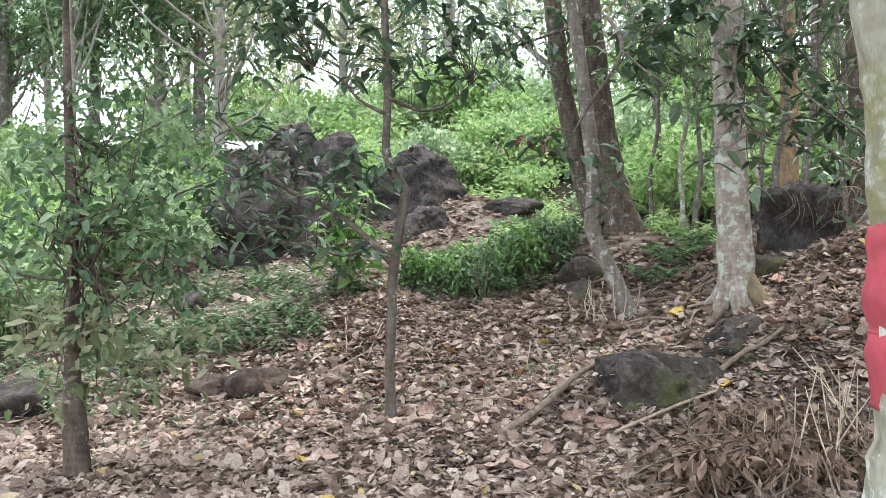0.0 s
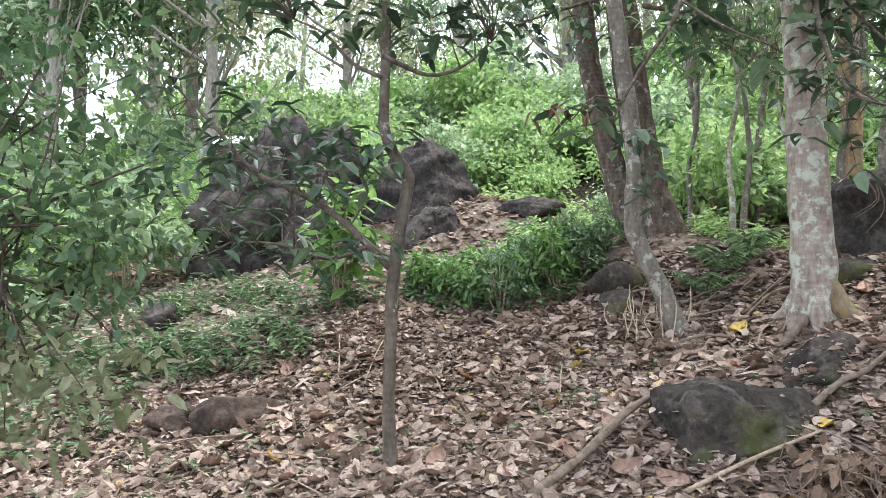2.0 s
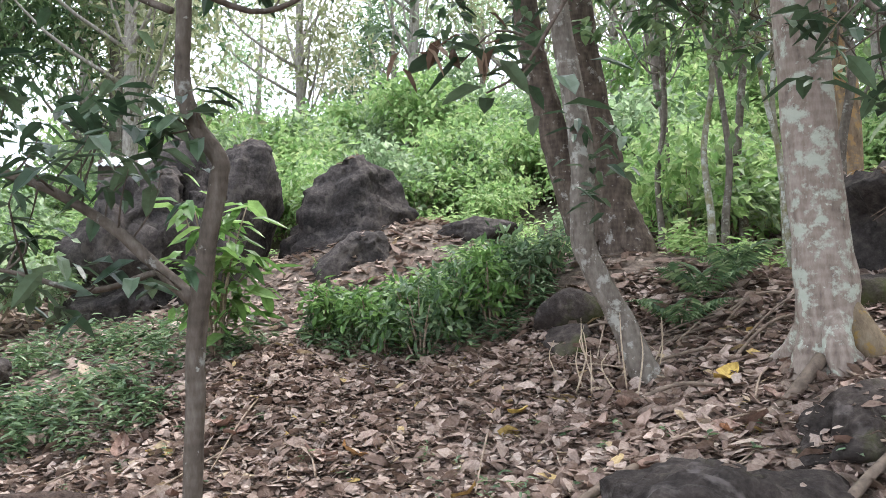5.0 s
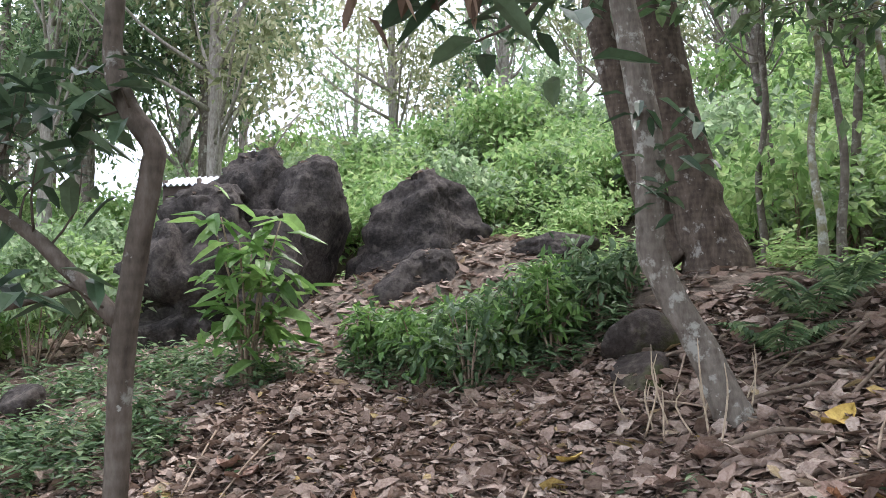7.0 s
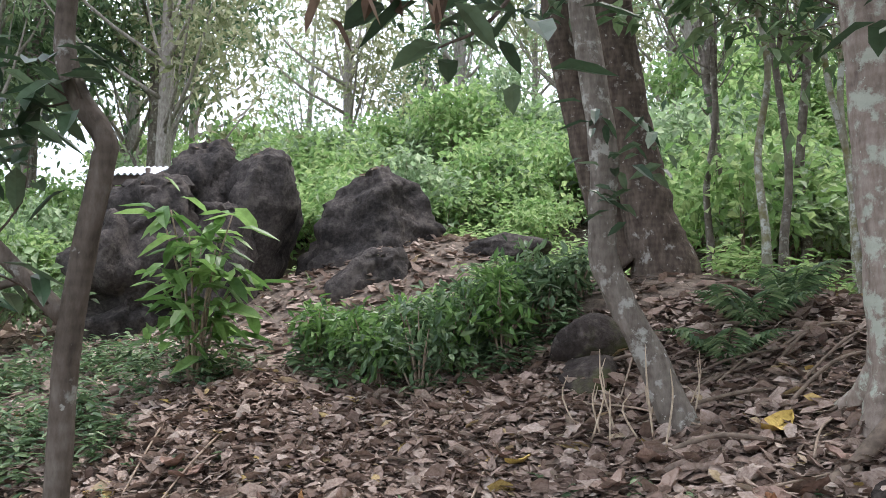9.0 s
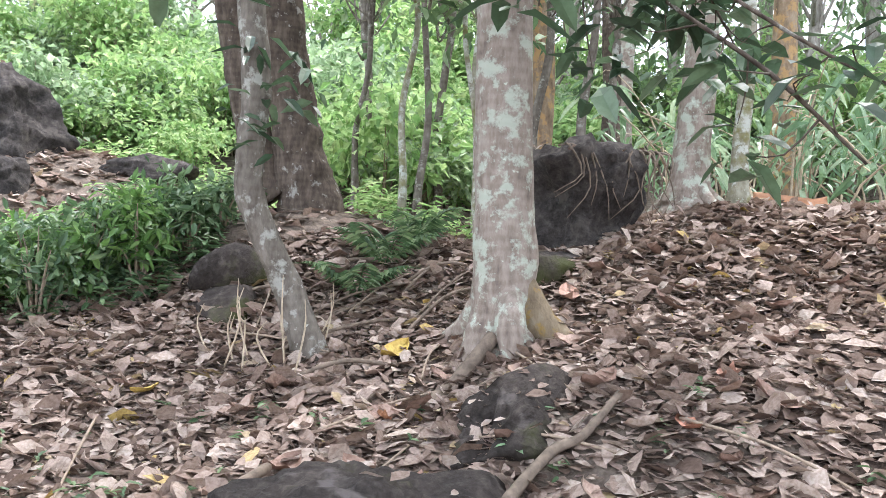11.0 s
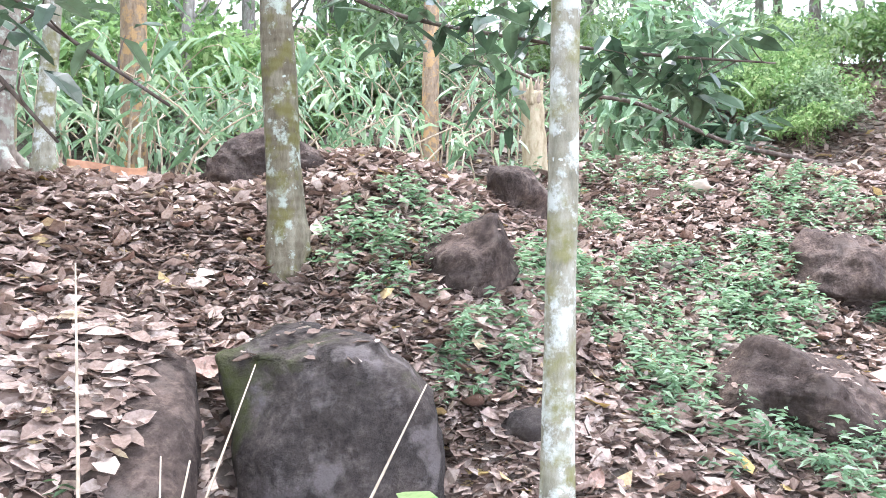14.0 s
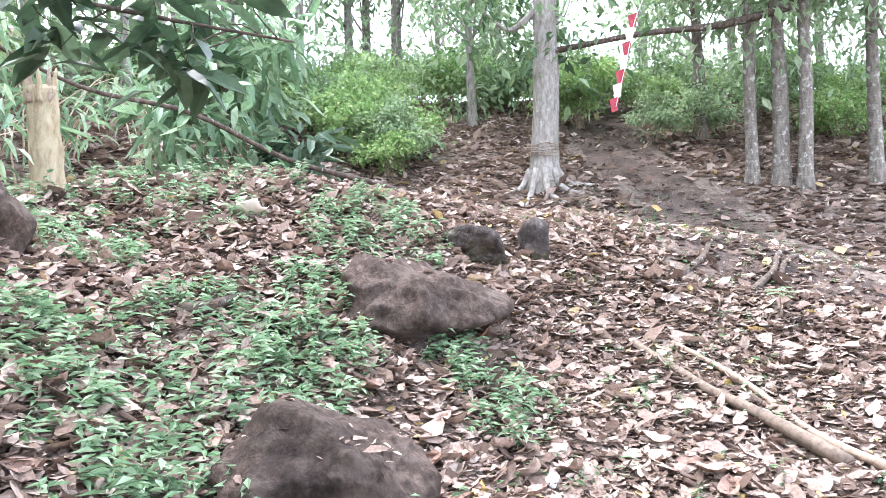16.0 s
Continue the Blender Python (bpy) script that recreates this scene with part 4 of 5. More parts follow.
# the little zinc roof behind the boulders
sx, sy, sz = -3.42, 12.85, 3.38
shed = tagged(empty("lean_to", sx, sy, sz), "small corrugated zinc roof on dark posts", "shelter")
v, f = [], []
for i in range(49):
    xx = -0.3 + i * 0.6 / 48
    for yy, zz in ((-0.28, -0.1), (0.28, 0.1)):
        v.append((xx, yy, zz + 0.018 * math.sin(i * 1.05)))
        v.append((xx, yy, zz + 0.018 * math.sin(i * 1.05) - 0.004))
for i in range(48):
    a, b = i * 4, i * 4 + 4
    f += [(a, b, b + 2, a + 2), (a + 1, a + 3, b + 3, b + 1), (a, a + 1, b + 1, b), (a + 2, b + 2, b + 3, a + 3)]
link_mesh("roof_sheet", v, f, ZINC, shed, label="grey corrugated zinc sheet").rotation_euler = (0, 0, 0.12)
for px, py in ((-0.22, -0.2), (0.22, -0.2), (-0.22, 0.2), (0.22, 0.2)):
    gz_ = land(sx + px, sy + py)
    v, f = tube([(px, py, gz_ - sz - 0.1, 0.035), (px, py, -0.02, 0.03)], 6, 2)
    link_mesh("post", v, f, BOARD, shed)
for k in range(2):
    bm = bmesh.new()
    bmesh.ops.create_cube(bm, size=1, matrix=Matrix.Translation((0, -0.22, -0.16 - k * 0.13)) @ Matrix.Diagonal((0.46, 0.02, 0.12, 1)))
    bmesh.ops.bevel(bm, geom=bm.edges[:], offset=0.004, segments=1, affect="EDGES")
    link_mesh("board", [q.co.copy() for q in bm.verts], [tuple(q.index for q in fc.verts) for fc in bm.faces], BOARD, shed, False)
    bm.free()


# ---- shrubs and herbs ----
def shrub(label, x, y, h, spread, n, size, mat, seed, name="shrub", ratio=0.4, fine=False, group=""):
    r = np.random.default_rng(seed)
    z = land(x, y)
    t = tagged(empty(name, x, y, z), label, "shrub", group)
    bl, mids = crown_blades(r, (0, 0, h * 0.58), (spread, spread, h * 0.42), n, size, 20, ratio, 0.24, fine)
    st = merge([tube([(m[0] * 0.1, m[1] * 0.1, -0.08, 0.012), (m[0] * 0.5, m[1] * 0.5, m[2] * 0.6, 0.008), (*m, 0.003)], 4, 2) for m in mids[:10]])
    link_mesh("stem", *st, TWIG, t)
    link_mesh("foliage", *bl, mat, t, False)
    return t


# Three shrubs in the glade's brightened green, one in the hazed green.
SHRUBS = [shrub("bright green leafy shrub on the slope", -3.6 + 2.2 * i, 15.8 + 0.5 * i, 1.3 + 0.15 * i, 0.85, 1700, 0.13, GREEN_BRIGHT if i != 2 else GREEN_HAZE, 60 + i, ratio=0.56, group="shrubs on the slope") for i in range(4)]


def scatter(protos, places):
    for k, (x, y, s) in enumerate(places):
        p = protos[k % len(protos)]
        c = copy_thing(p, pose(x, y, land(x, y) - 0.05, 0, 0, 77 * k))
        c.scale = (s, s, s * (0.85 + 0.3 * ((k * 37) % 10) / 10))


rs = random.Random(3)
places = []
for x0, x1, y0, y1, n, s0, s1 in ((-6.5, 2.5, 15.2, 18, 26, 0.7, 1.1), (-7, 7, 18, 24, 34, 1.0, 1.6), (2.6, 7.5, 12.0, 15, 16, 0.6, 1.1), (3.0, 9, 15, 20, 20, 0.9, 1.4), (-7.5, -4.2, 9.0, 14.5, 30, 0.5, 1.0), (7.5, 18, 11.5, 17, 34, 0.8, 1.4), (-13, -6, 9, 22, 22, 1, 1.6), (18, 25, 5.0, 12, 34, 0.7, 1.2), (17, 32, -9, 0, 40, 0.6, 1.1), (22, 34, 0, 8, 30, 0.8, 1.3), (-10, 16, 24, 32, 30, 1.3, 2.0)):
    places += [(rs.uniform(x0, x1), rs.uniform(y0, y1), rs.uniform(s0, s1)) for _ in range(n)]
scatter(SHRUBS, places)

# the broad-leaved young plant before the boulders
X, Y = -1.14, 9.4
z0 = land(X, Y)
pl = tagged(empty("young_plant", X, Y, z0), "young plant with broad glossy bright green leaves", "plant")
stems, tips = [], []
for k in range(9):
    a = k * 0.7
    tx, ty, tz = 0.34 * math.cos(a) * (0.5 + 0.5 * rng.random()), 0.3 * math.sin(a), 0.62 + 0.6 * rng.random()
    stems.append(tube([(0.03 * math.cos(a), 0.03 * math.sin(a), -0.1, 0.014), (tx * 0.4, ty * 0.4, tz * 0.55, 0.01), (tx, ty, tz, 0.005)], 6, 3))
    tips += [(tx, ty, tz), (tx * 0.6, ty * 0.6, tz * 0.72), (tx * 0.8, ty * 0.8, tz * 0.45)]
for v, f in stems:
    link_mesh("stem", v, f, TWIG, pl)
link_mesh("foliage", *cluster_blades(rng, tips, 7, 0.27, 0.38), GREEN_FRESH, pl, False)


def herbs(name, label, spots, mat, height, leaf, seed, per=11, ratio=0.35):
    """Low herbs over a stretch of ground: spots of (x, y, rx, ry, number of plants)."""
    r = np.random.default_rng(seed)
    P, W, S = [], [], []
    for x, y, rx, ry, n in spots:
        for _ in range(n):
            a, q = r.uniform(0, 6.283), math.sqrt(r.random())
            px, py = x + rx * q * math.cos(a), y + ry * q * math.sin(a)
            z = land(px, py)
            h = height * r.uniform(0.35, 1.35) * (1.1 - 0.4 * q)
            lx, ly = r.normal(size=2) * 0.25
            for k in range(per):
                t = (k + 1) / per
                b = r.uniform(0, 6.283)
                P.append((px + lx * h * t, py + ly * h * t, z + h * t))
                W.append((math.cos(b), math.sin(b), r.uniform(-0.25, 0.55)))
                S.append(leaf * r.uniform(0.6, 1.25))
    P, W = np.array(P), np.array(W)
    up = unit(r.normal(size=P.shape) * 0.3 + np.array([0, 0, 1.0]))
    v, f = leaf_blades(P, W, up, S, ratio, 0.25, len(P) < 12000)
    return tagged(link_mesh(name, v, f, mat, None, False), label, "plants", kind="stuff")


herbs("herb_thicket", "dense mound of green herbs on the slope", [(0.55, 9.7, 1.05, 0.7, 120), (1.15, 9.55, 0.5, 0.4, 40), (1.3, 10.7, 0.8, 0.7, 60)], GREEN_MID, 0.26, 0.1, 41)
for k in range(24):
    bx, by = 0.58 + 1.0 * math.sqrt(rng.random()) * math.cos(2.4 * k), 9.75 + 0.62 * math.sqrt(rng.random()) * math.sin(2.4 * k)
    shrub("small leafy green bush in a herb mound", bx, by, rng.uniform(0.34, 0.66), rng.uniform(0.16, 0.3), 260, 0.095, GREEN_FRESH if k % 2 == 0 else GREEN_MID, 400 + k, "small_bush", 0.4, True, "small bushes of the mound")
herbs("herbs", "patches of low green herbs on the bank", [(-2.3, 8.9, 0.7, 0.5, 150), (-3.3, 8.7, 0.8, 0.6, 150), (-2.6, 10.4, 1.0, 0.5, 130), (-1.2, 9.5, 0.6, 0.35, 60), (-4.4, 9.8, 1.2, 1.2, 140), (-1.5, 8.5, 0.4, 0.3, 40), (-3.2, 7.6, 0.6, 0.5, 50), (-4.8, 7.6, 1.0, 1.0, 100)], GREEN_MID, 0.28, 0.09, 42)
# The lifted leaf colour stands for the open light of the glade.
herbs("brightened_herbs", "pale green herbs in the open glade", [(0.2, 14.6, 1.6, 0.8, 200), (1.8, 13.5, 1.2, 0.9, 180), (2.6, 12.0, 0.7, 0.9, 90), (1.5, 11.6, 0.8, 0.5, 80), (-1.2, 14.8, 1.0, 0.5, 80), (3.2, 10.2, 0.7, 0.7, 70), (0.7, 11.2, 0.5, 0.3, 30)], GREEN_BRIGHT, 0.3, 0.1, 43)
herbs("herbs_by_the_rocks", "fresh green herbs growing over rocks", [(5.9, 6.3, 0.65, 0.45, 110), (7.0, 4.95, 1.1, 0.65, 180), (7.9, 4.6, 0.8, 0.45, 120), (8.2, 3.75, 0.3, 0.2, 30), (6.2, 3.9, 0.45, 0.35, 60), (5.9, 4.6, 0.4, 0.4, 50), (7.8, 3.5, 0.5, 0.3, 40), (9.6, 4.4, 0.8, 0.6, 120), (9.3, 6.9, 1.2, 0.6, 110), (10.3, 5.8, 1.6, 0.7, 120), (5.4, 5.5, 0.4, 0.2, 40), (8.2, 6.2, 0.5, 0.5, 60), (6.6, 5.6, 0.5, 0.3, 60)], GREEN_BLUE, 0.18, 0.075, 44)
herbs("scattered_seedlings", "scattered green seedlings in the leaf litter", [(0.0, 7.3, 2.4, 1.0, 45), (1.2, 7.2, 0.9, 0.8, 25), (-1.6, 6.6, 1.3, 0.8, 60), (7.5, 2.6, 2.0, 1.2, 110), (10.5, 2.0, 2.5, 1.2, 120), (14, 1.0, 3.5, 2.0, 200), (2.9, 6.3, 0.8, 0.5, 14), (12.5, 4.0, 2.0, 1.0, 90)], GREEN_MID, 0.09, 0.055, 45, 7)


def seedling(x, y, h, n, size, mat, label):
    z = land(x, y)
    t = tagged(empty("seedling", x, y, z), label, "plant")
    link_mesh("stem", *tube([(0, 0, -0.04, 0.008), (0.02, 0.01, h * 0.6, 0.006), (0.03, 0.0, h, 0.003)], 6, 3), TWIG, t)
    for k in range(n):
        a = 2.4 * k + x
        v, f = leaf_blades([(0.02, 0, h * (0.7 + 0.3 * k / n))], [(math.cos(a), math.sin(a), 0.3)], np.array([(0.0, 0.0, 1.0)]), [size * (0.75 + 0.25 * ((k * 5) % 3) / 2)], 0.42, 0.3, True)
        link_mesh("leaf", v, f, mat, t)


seedling(3.75, 4.85, 0.5, 5, 0.3, GREEN_BRIGHT, "seedling with long bright green leaves")
seedling(4.38, 4.52, 0.32, 6, 0.22, GREEN_MID, "broad-leaved seedling beside a slim tree")
seedling(9.7, 1.2, 0.26, 7, 0.18, GREEN_BLUE, "broad-leaved seedling beside the trail")
seedling(2.42, 6.62, 0.1, 6, 0.09, GREEN_BLUE, "small pale green seedling against a rock")

# ferns
def fern(x, y, n, size, seed):
    r = np.random.default_rng(seed)
    z = land(x, y)
    t = tagged(empty("fern", x, y, z), "green fern with arching fronds", "fern", "ferns on the slope")
    for k in range(n):
        a = 6.283 * k / n + r.normal() * 0.3
        L = size * r.uniform(0.7, 1.15)
        P, W, S = [], [], []
        for i in range(14):
            q = (i + 1) / 15
            p = np.array((math.cos(a) * L * q, math.sin(a) * L * q, L * (1.25 * q - 0.8 * q * q)))
            for s in (-1, 1):
                P.append(p)
                W.append((math.cos(a + s * 1.25), math.sin(a + s * 1.25), -0.15))
                S.append(L * 0.3 * math.sin(math.pi * min(q + 0.12, 1)) + 0.01)
        v, f = leaf_blades(P, W, np.tile((0.0, 0.0, 1.0), (len(P), 1)), S, 0.28, 0.2)
        v2, f2 = tube([(0, 0, -0.02, 0.006), (math.cos(a) * L * 0.5, math.sin(a) * L * 0.5, L * 0.42, 0.004), (math.cos(a) * L, math.sin(a) * L, L * 0.45, 0.002)], 4, 3)
        link_mesh("frond", *merge([(v, f), (v2, f2)]), GREEN_MID, t, False)


fern(2.6, 9.05, 9, 0.5, 1), fern(2.35, 8.75, 8, 0.42, 2), fern(2.9, 9.3, 8, 0.45, 3), fern(0.9, 12.0, 8, 0.45, 4)

# long-leaved thicket: bamboo-like blades on canes
def cane_clump(x, y, h, n, per, seed, blade=0.24):
    r = np.random.default_rng(seed)
    z = land(x, y)
    t = tagged(empty("bamboo_clump", x, y, z), "leafy bamboo clump with long drooping blades", "bamboo", "bamboo at the wood's edge")
    canes, P, W, S = [], [], [], []
    for k in range(n):
        a, q = r.uniform(0, 6.283), r.uniform(0.1, 0.5)
        bx, by = q * math.cos(a), q * math.sin(a)
        tx, ty = bx * 3.2 + r.normal() * 0.2, by * 3.2 + r.normal() * 0.2
        hh = h * r.uniform(0.6, 1.1)
        run = [(bx, by, -0.1, 0.014), (bx * 1.5, by * 1.5, hh * 0.55, 0.011), (tx, ty, hh * 0.9, 0.005), (tx * 1.3, ty * 1.3, hh * 0.82, 0.002)]
        canes.append(tube(run, 5, 3))
        sp = spline([c[:3] for c in run], 8)
        for i in range(per):
            p = sp[r.integers(6, len(sp))]
            b = r.uniform(0, 6.283)
            P.append(p + r.normal(size=3) * 0.1)
            W.append((math.cos(b), math.sin(b), r.uniform(-0.9, 0.15)))
            S.append(blade * r.uniform(0.6, 1.2))
    for v, f in canes:
        link_mesh("cane", v, f, STALK, t)
    P = np.array(P)
    link_mesh("foliage", *leaf_blades(P, W, unit(r.normal(size=P.shape) * 0.3 + np.array([0, 0, 1.0])), S, 0.22, 0.4, True), GREEN_BLUE, t, False)
    return t


CANES = [cane_clump(7.4, 8.9, 1.7, 7, 15, 5, 0.3), cane_clump(8.6, 8.6, 1.9, 7, 15, 6, 0.3)]
for k, (x, y) in enumerate(((6.3, 9.4), (9.7, 8.4), (8.0, 9.8), (10.8, 9.4), (9.2, 10.4), (6.9, 10.8), (11.8, 8.4), (13.0, 9.2), (10.4, 11.2), (12.3, 11.2), (5.9, 10.2), (8.2, 11.6), (14.5, 8.2), (7.2, 9.9))):
    copy_thing(CANES[k % 2], pose(x, y, land(x, y) - 0.03, 0, 0, 50 * k))


# ---- far trees ----
def forest_tree(x, y, h, r, spread, n, size, mat, bark, seed, low=0.35, lean=0.0):
    g = np.random.default_rng(seed)
    t = tagged(empty("tree", x, y, land(x, y) - 0.1), "tall slender forest tree with a loose leafy crown", "tree", "trees of the wood")
    run = [(0, 0, -0.3, r * 1.6), (0, 0, 0.15, r * 1.15), (lean * 0.3, 0.05, h * 0.3, r * 0.9), (lean * 0.7, 0.0, h * 0.6, r * 0.65), (lean, 0.05, h * 0.95, r * 0.2)]
    link_mesh("trunk", *tube(run, 9, 4, 0.06, seed), bark, t)
    bl, mids = crown_blades(g, (lean * 0.7, 0, h * (1 + low) / 2), (spread, spread, h * (1 - low) / 2), n, size, 30, 0.45, 0.17, False, 0.15)
    for m in mids[:14]:
        zb = max(h * low * 0.8, m[2] - 0.25 * h)
        a = np.array((lean * zb / h, 0.0, zb))
        link_mesh("branch", *tube([(*a, r * 0.35), (*(a * 0.45 + m * 0.55 - np.array((0, 0, 0.04 * h))), r * 0.2), (*m, r * 0.06)], 5, 3, 0.05, seed), bark, t)
    link_mesh("crown", *bl, mat, t, False)
    return t


# All but the first carry painted haze in crown and bark.
WOOD = [forest_tree(-6.6, 19.5, 11, 0.16, 2.4, 4200, 0.24, GREEN_MID, BARK_GREY, 81, 0.2),
        forest_tree(-0.6, 24.5, 11, 0.17, 2.4, 1800, 0.24, GREEN_HAZE, BARK_HAZE, 82, 0.4, 0.4),
        forest_tree(-4.6, 29, 12, 0.2, 3.6, 2600, 0.28, GREEN_OLIVE_HAZE, BARK_HAZE, 83, 0.3),
        forest_tree(5.2, 21.5, 10, 0.13, 2.0, 1500, 0.22, GREEN_HAZE, BARK_HAZE, 84, 0.35, -0.5),
        forest_tree(-9.5, 24, 12, 0.2, 2.8, 1900, 0.24, GREEN_HAZE, BARK_HAZE, 85, 0.25)]
spots = [(-12, 20, 1.0), (-14, 26, 1.1), (-8.5, 17, 0.8), (-16, 18, 1.0), (3.0, 27, 1.0), (1.5, 33, 1.1), (8, 26, 1.0), (6.5, 31, 1.1), (-2.0, 36, 1.2), (-8, 35, 1.2), (11, 22, 0.9), (13, 28, 1.1), (9.5, 17.5, 0.8), (13, 17, 0.9),
         (17, 21, 1.0), (18, 13.5, 0.9), (21, 17, 1.0), (22, 9.5, 0.9), (26, 13, 1.1), (28, 6, 1.1), (24, -10, 1.0), (20, -8, 0.9), (36, 8, 1.2), (15, 14, 0.8), (12, 13.5, 0.75),
         (-18, 30, 1.2), (-22, 22, 1.1), (-10, 12.5, 0.7), (-13, 14, 0.8), (-20, 12, 1.0), (4, 38, 1.2), (11, 36, 1.2), (-14, 38, 1.3), (20, 28, 1.2), (27, 21, 1.2), (33, 15, 1.2), (7.0, 15.5, 0.7), (10, 13, 0.75), (38, 0, 1.3), (40, -12, 1.3), (7, 42, 1.3), (17, 38, 1.3), (-4, 45, 1.4), (-24, 36, 1.4), (28, 32, 1.3), (36, 24, 1.3), (-5.4, 17.5, 0.75), (-9, 19, 0.9), (29, 10, 1.0), (22, -14, 1.0), (30, -16, 1.1), (40, 5, 1.2)]
for k, (x, y, s) in enumerate(spots):
    c = copy_thing(WOOD[(k * 3 + k // 5) % 5], pose(x, y, land(x, y) - 0.1, 0, 0, 63 * k))
    c.scale = (s, s, s * (0.9 + 0.2 * ((k * 7) % 5) / 5))

# Crown and trunk take the hazed colours too.
SCREEN = forest_tree(26.5, 12.5, 7.5, 0.12, 2.7, 2600, 0.26, GREEN_HAZE, BARK_HAZE, 86, 0.06)
for k, (x, y, s) in enumerate(((23, 3.6, 0.8), (26, -4.5, 0.9), (27.5, 2.8, 1.0), (22, 7.8, 0.8), (29.5, -8, 1.0), (24.5, -9, 0.9), (31, -2.5, 1.1), (18.5, 10.5, 0.8), (15.5, 11.8, 0.8), (31, 8, 1.1), (21, 13, 0.9), (12.8, 13.5, 0.8), (20.5, -6, 0.75), (23.5, -2.2, 0.7), (35, 3, 1.2), (35, -7, 1.2), (17, 16, 1.0), (9.5, 15.5, 0.8), (26, 17, 1.1), (28, -13, 1.1), (33, 13, 1.2))):
    c = copy_thing(SCREEN, pose(x, y, land(x, y) - 0.15, 0, 0, 71 * k))
    c.scale = (1.2 * s, 1.2 * s, 1.35 * s)

# the bare-stemmed trees beside the trail
for x, y, r, lean in ((17.3, -1.3, 0.11, 0.1), (17.15, -1.75, 0.14, 0.05), (16.9, -2.05, 0.12, 0.2), (17.3, -3.45, 0.12, 0.1), (20.8, -1.45, 0.13, 0.0), (22.5, -3.2, 0.12, 0.1)):
    # Crowns paled for haze through their leaf colour.
    plain_tree("brown tree stem beside the trail", x, y, r, 8.5, BARK_GREY, (0.0, -lean), (GREEN_HAZE, 2600, 0.24, 2.3, 0.3), 1.3, "trees beside the trail")

# the stout tree with the string of pennants
X, Y = 17.5, 2.35
z0 = land(X, Y)
ft = plain_tree("stout pale tree bound with cord above gnarled roots", X, Y, 0.26, 9, BARK_HAZE, (0.0, -0.3), (GREEN_MID, 3600, 0.26, 3.0, 0.28), 1.35)
for k in range(5):
    v, f = tube([(0.28 * math.cos(q), 0.28 * math.sin(q), 0.55 + 0.05 * k + 0.02 * math.sin(3 * q + k), 0.009) for q in np.linspace(0, 6.283, 14)], 5, 2)
    link_mesh("cord", v, f, TWIG, ft)
for k in range(7):
    a = 1.9 + k * 0.65
    d = 0.55 + 0.4 * rng.random()
    pts = [(0.25 * math.cos(a), 0.25 * math.sin(a), 0.3, 0.07), (0.6 * d * math.cos(a), 0.6 * d * math.sin(a), land(X + 0.6 * d * math.cos(a), Y + 0.6 * d * math.sin(a)) - z0 + 0.04, 0.06), (1.3 * d * math.cos(a + 0.2), 1.3 * d * math.sin(a + 0.2), land(X + 1.3 * d * math.cos(a + 0.2), Y + 1.3 * d * math.sin(a + 0.2)) - z0 - 0.02, 0.03)]
    link_mesh("root", *tube(pts, 7, 4, 0.08, k), BARK_HAZE, ft)

px, py, pz = 16.4, 0.8, 5.85
string = tagged(empty("pennant_string", px, py, pz), "string of red and white cloth pennants", "bunting")
v, f = tube([(0.5, -0.7, 1.4, 0.006), (0, 0, 0, 0.006), (0.0, 0.22, -0.85, 0.006), (0, 0.42, -1.6, 0.006)], 4, 4)
link_mesh("cord", v, f, WHITE, string)
for k in range(7):
    q = k / 6.2
    yy, zz = 0.03 + 0.36 * q, -0.02 - 1.45 * q
    w, h, d = 0.12, 0.27, 0.006
    tri_ = [(0, yy - 0.02, zz), (0, yy + w + 0.02, zz - 0.05), (0.02, yy + w * 0.9, zz - h), (0.02, yy + w * 0.1, zz - h * 0.85)]
    vv = tri_ + [(a + d, b, c) for a, b, c in tri_]
    link_mesh("pennant", vv, [(0, 1, 2, 3), (7, 6, 5, 4), (0, 4, 5, 1), (1, 5, 6, 2), (2, 6, 7, 3), (3, 7, 4, 0)], RED if k % 2 == 0 else WHITE, string, False, "red pennant" if k % 2 == 0 else "white pennant")

# a dark bough across the trail trees
v, f = tube([(16.9, -1.9, 6.0, 0.08), (17.0, -0.8, 5.75, 0.07), (17.2, 0.6, 5.7, 0.05), (17.4, 2.2, 5.5, 0.06)], 7, 4)
link_mesh("branch", shifted(v, (17.5, 2.35, z0)), f, BARK_BROWN, ft)

# the leafy bush with the fallen bough
X, Y = 12.0, 6.3
z0 = land(X, Y)
b = shrub("drooping long-leaved bush with a bent dark stem", X, Y, 2.3, 0.95, 900, 0.34, GREEN_BLUE, 91, "drooping_bush", 0.3, True)
v, f = tube([(-0.1, 0, -0.1, 0.05), (-0.05, 0, 0.7, 0.04), (0.0, 0.1, 1.5, 0.03), (0.1, 0.1, 2.6, 0.02)], 8, 4)
link_mesh("trunk", v, f, BARK_BROWN, b)
b2 = shrub("low broad-leaved bush at the wood's edge", X - 0.1, Y - 0.7, 0.9, 0.5, 260, 0.26, GREEN_DARK, 92, "low_bush", 0.34, True)
log = [(9.6, 7.9, 3.75, 0.015), (10.1, 7.1, 3.3, 0.02), (10.7, 6.3, 3.15, 0.024), (11.2, 5.5, 2.75, 0.026), (11.5, 4.6, 2.5, 0.03), (11.8, 3.9, land(11.8, 3.9) + 0.05, 0.03)]
tagged(link_mesh("fallen_bough", *tube(log, 8, 5, 0.08, 2), BARK_BROWN), "long dark fallen bough leaning through a bush", "branch")

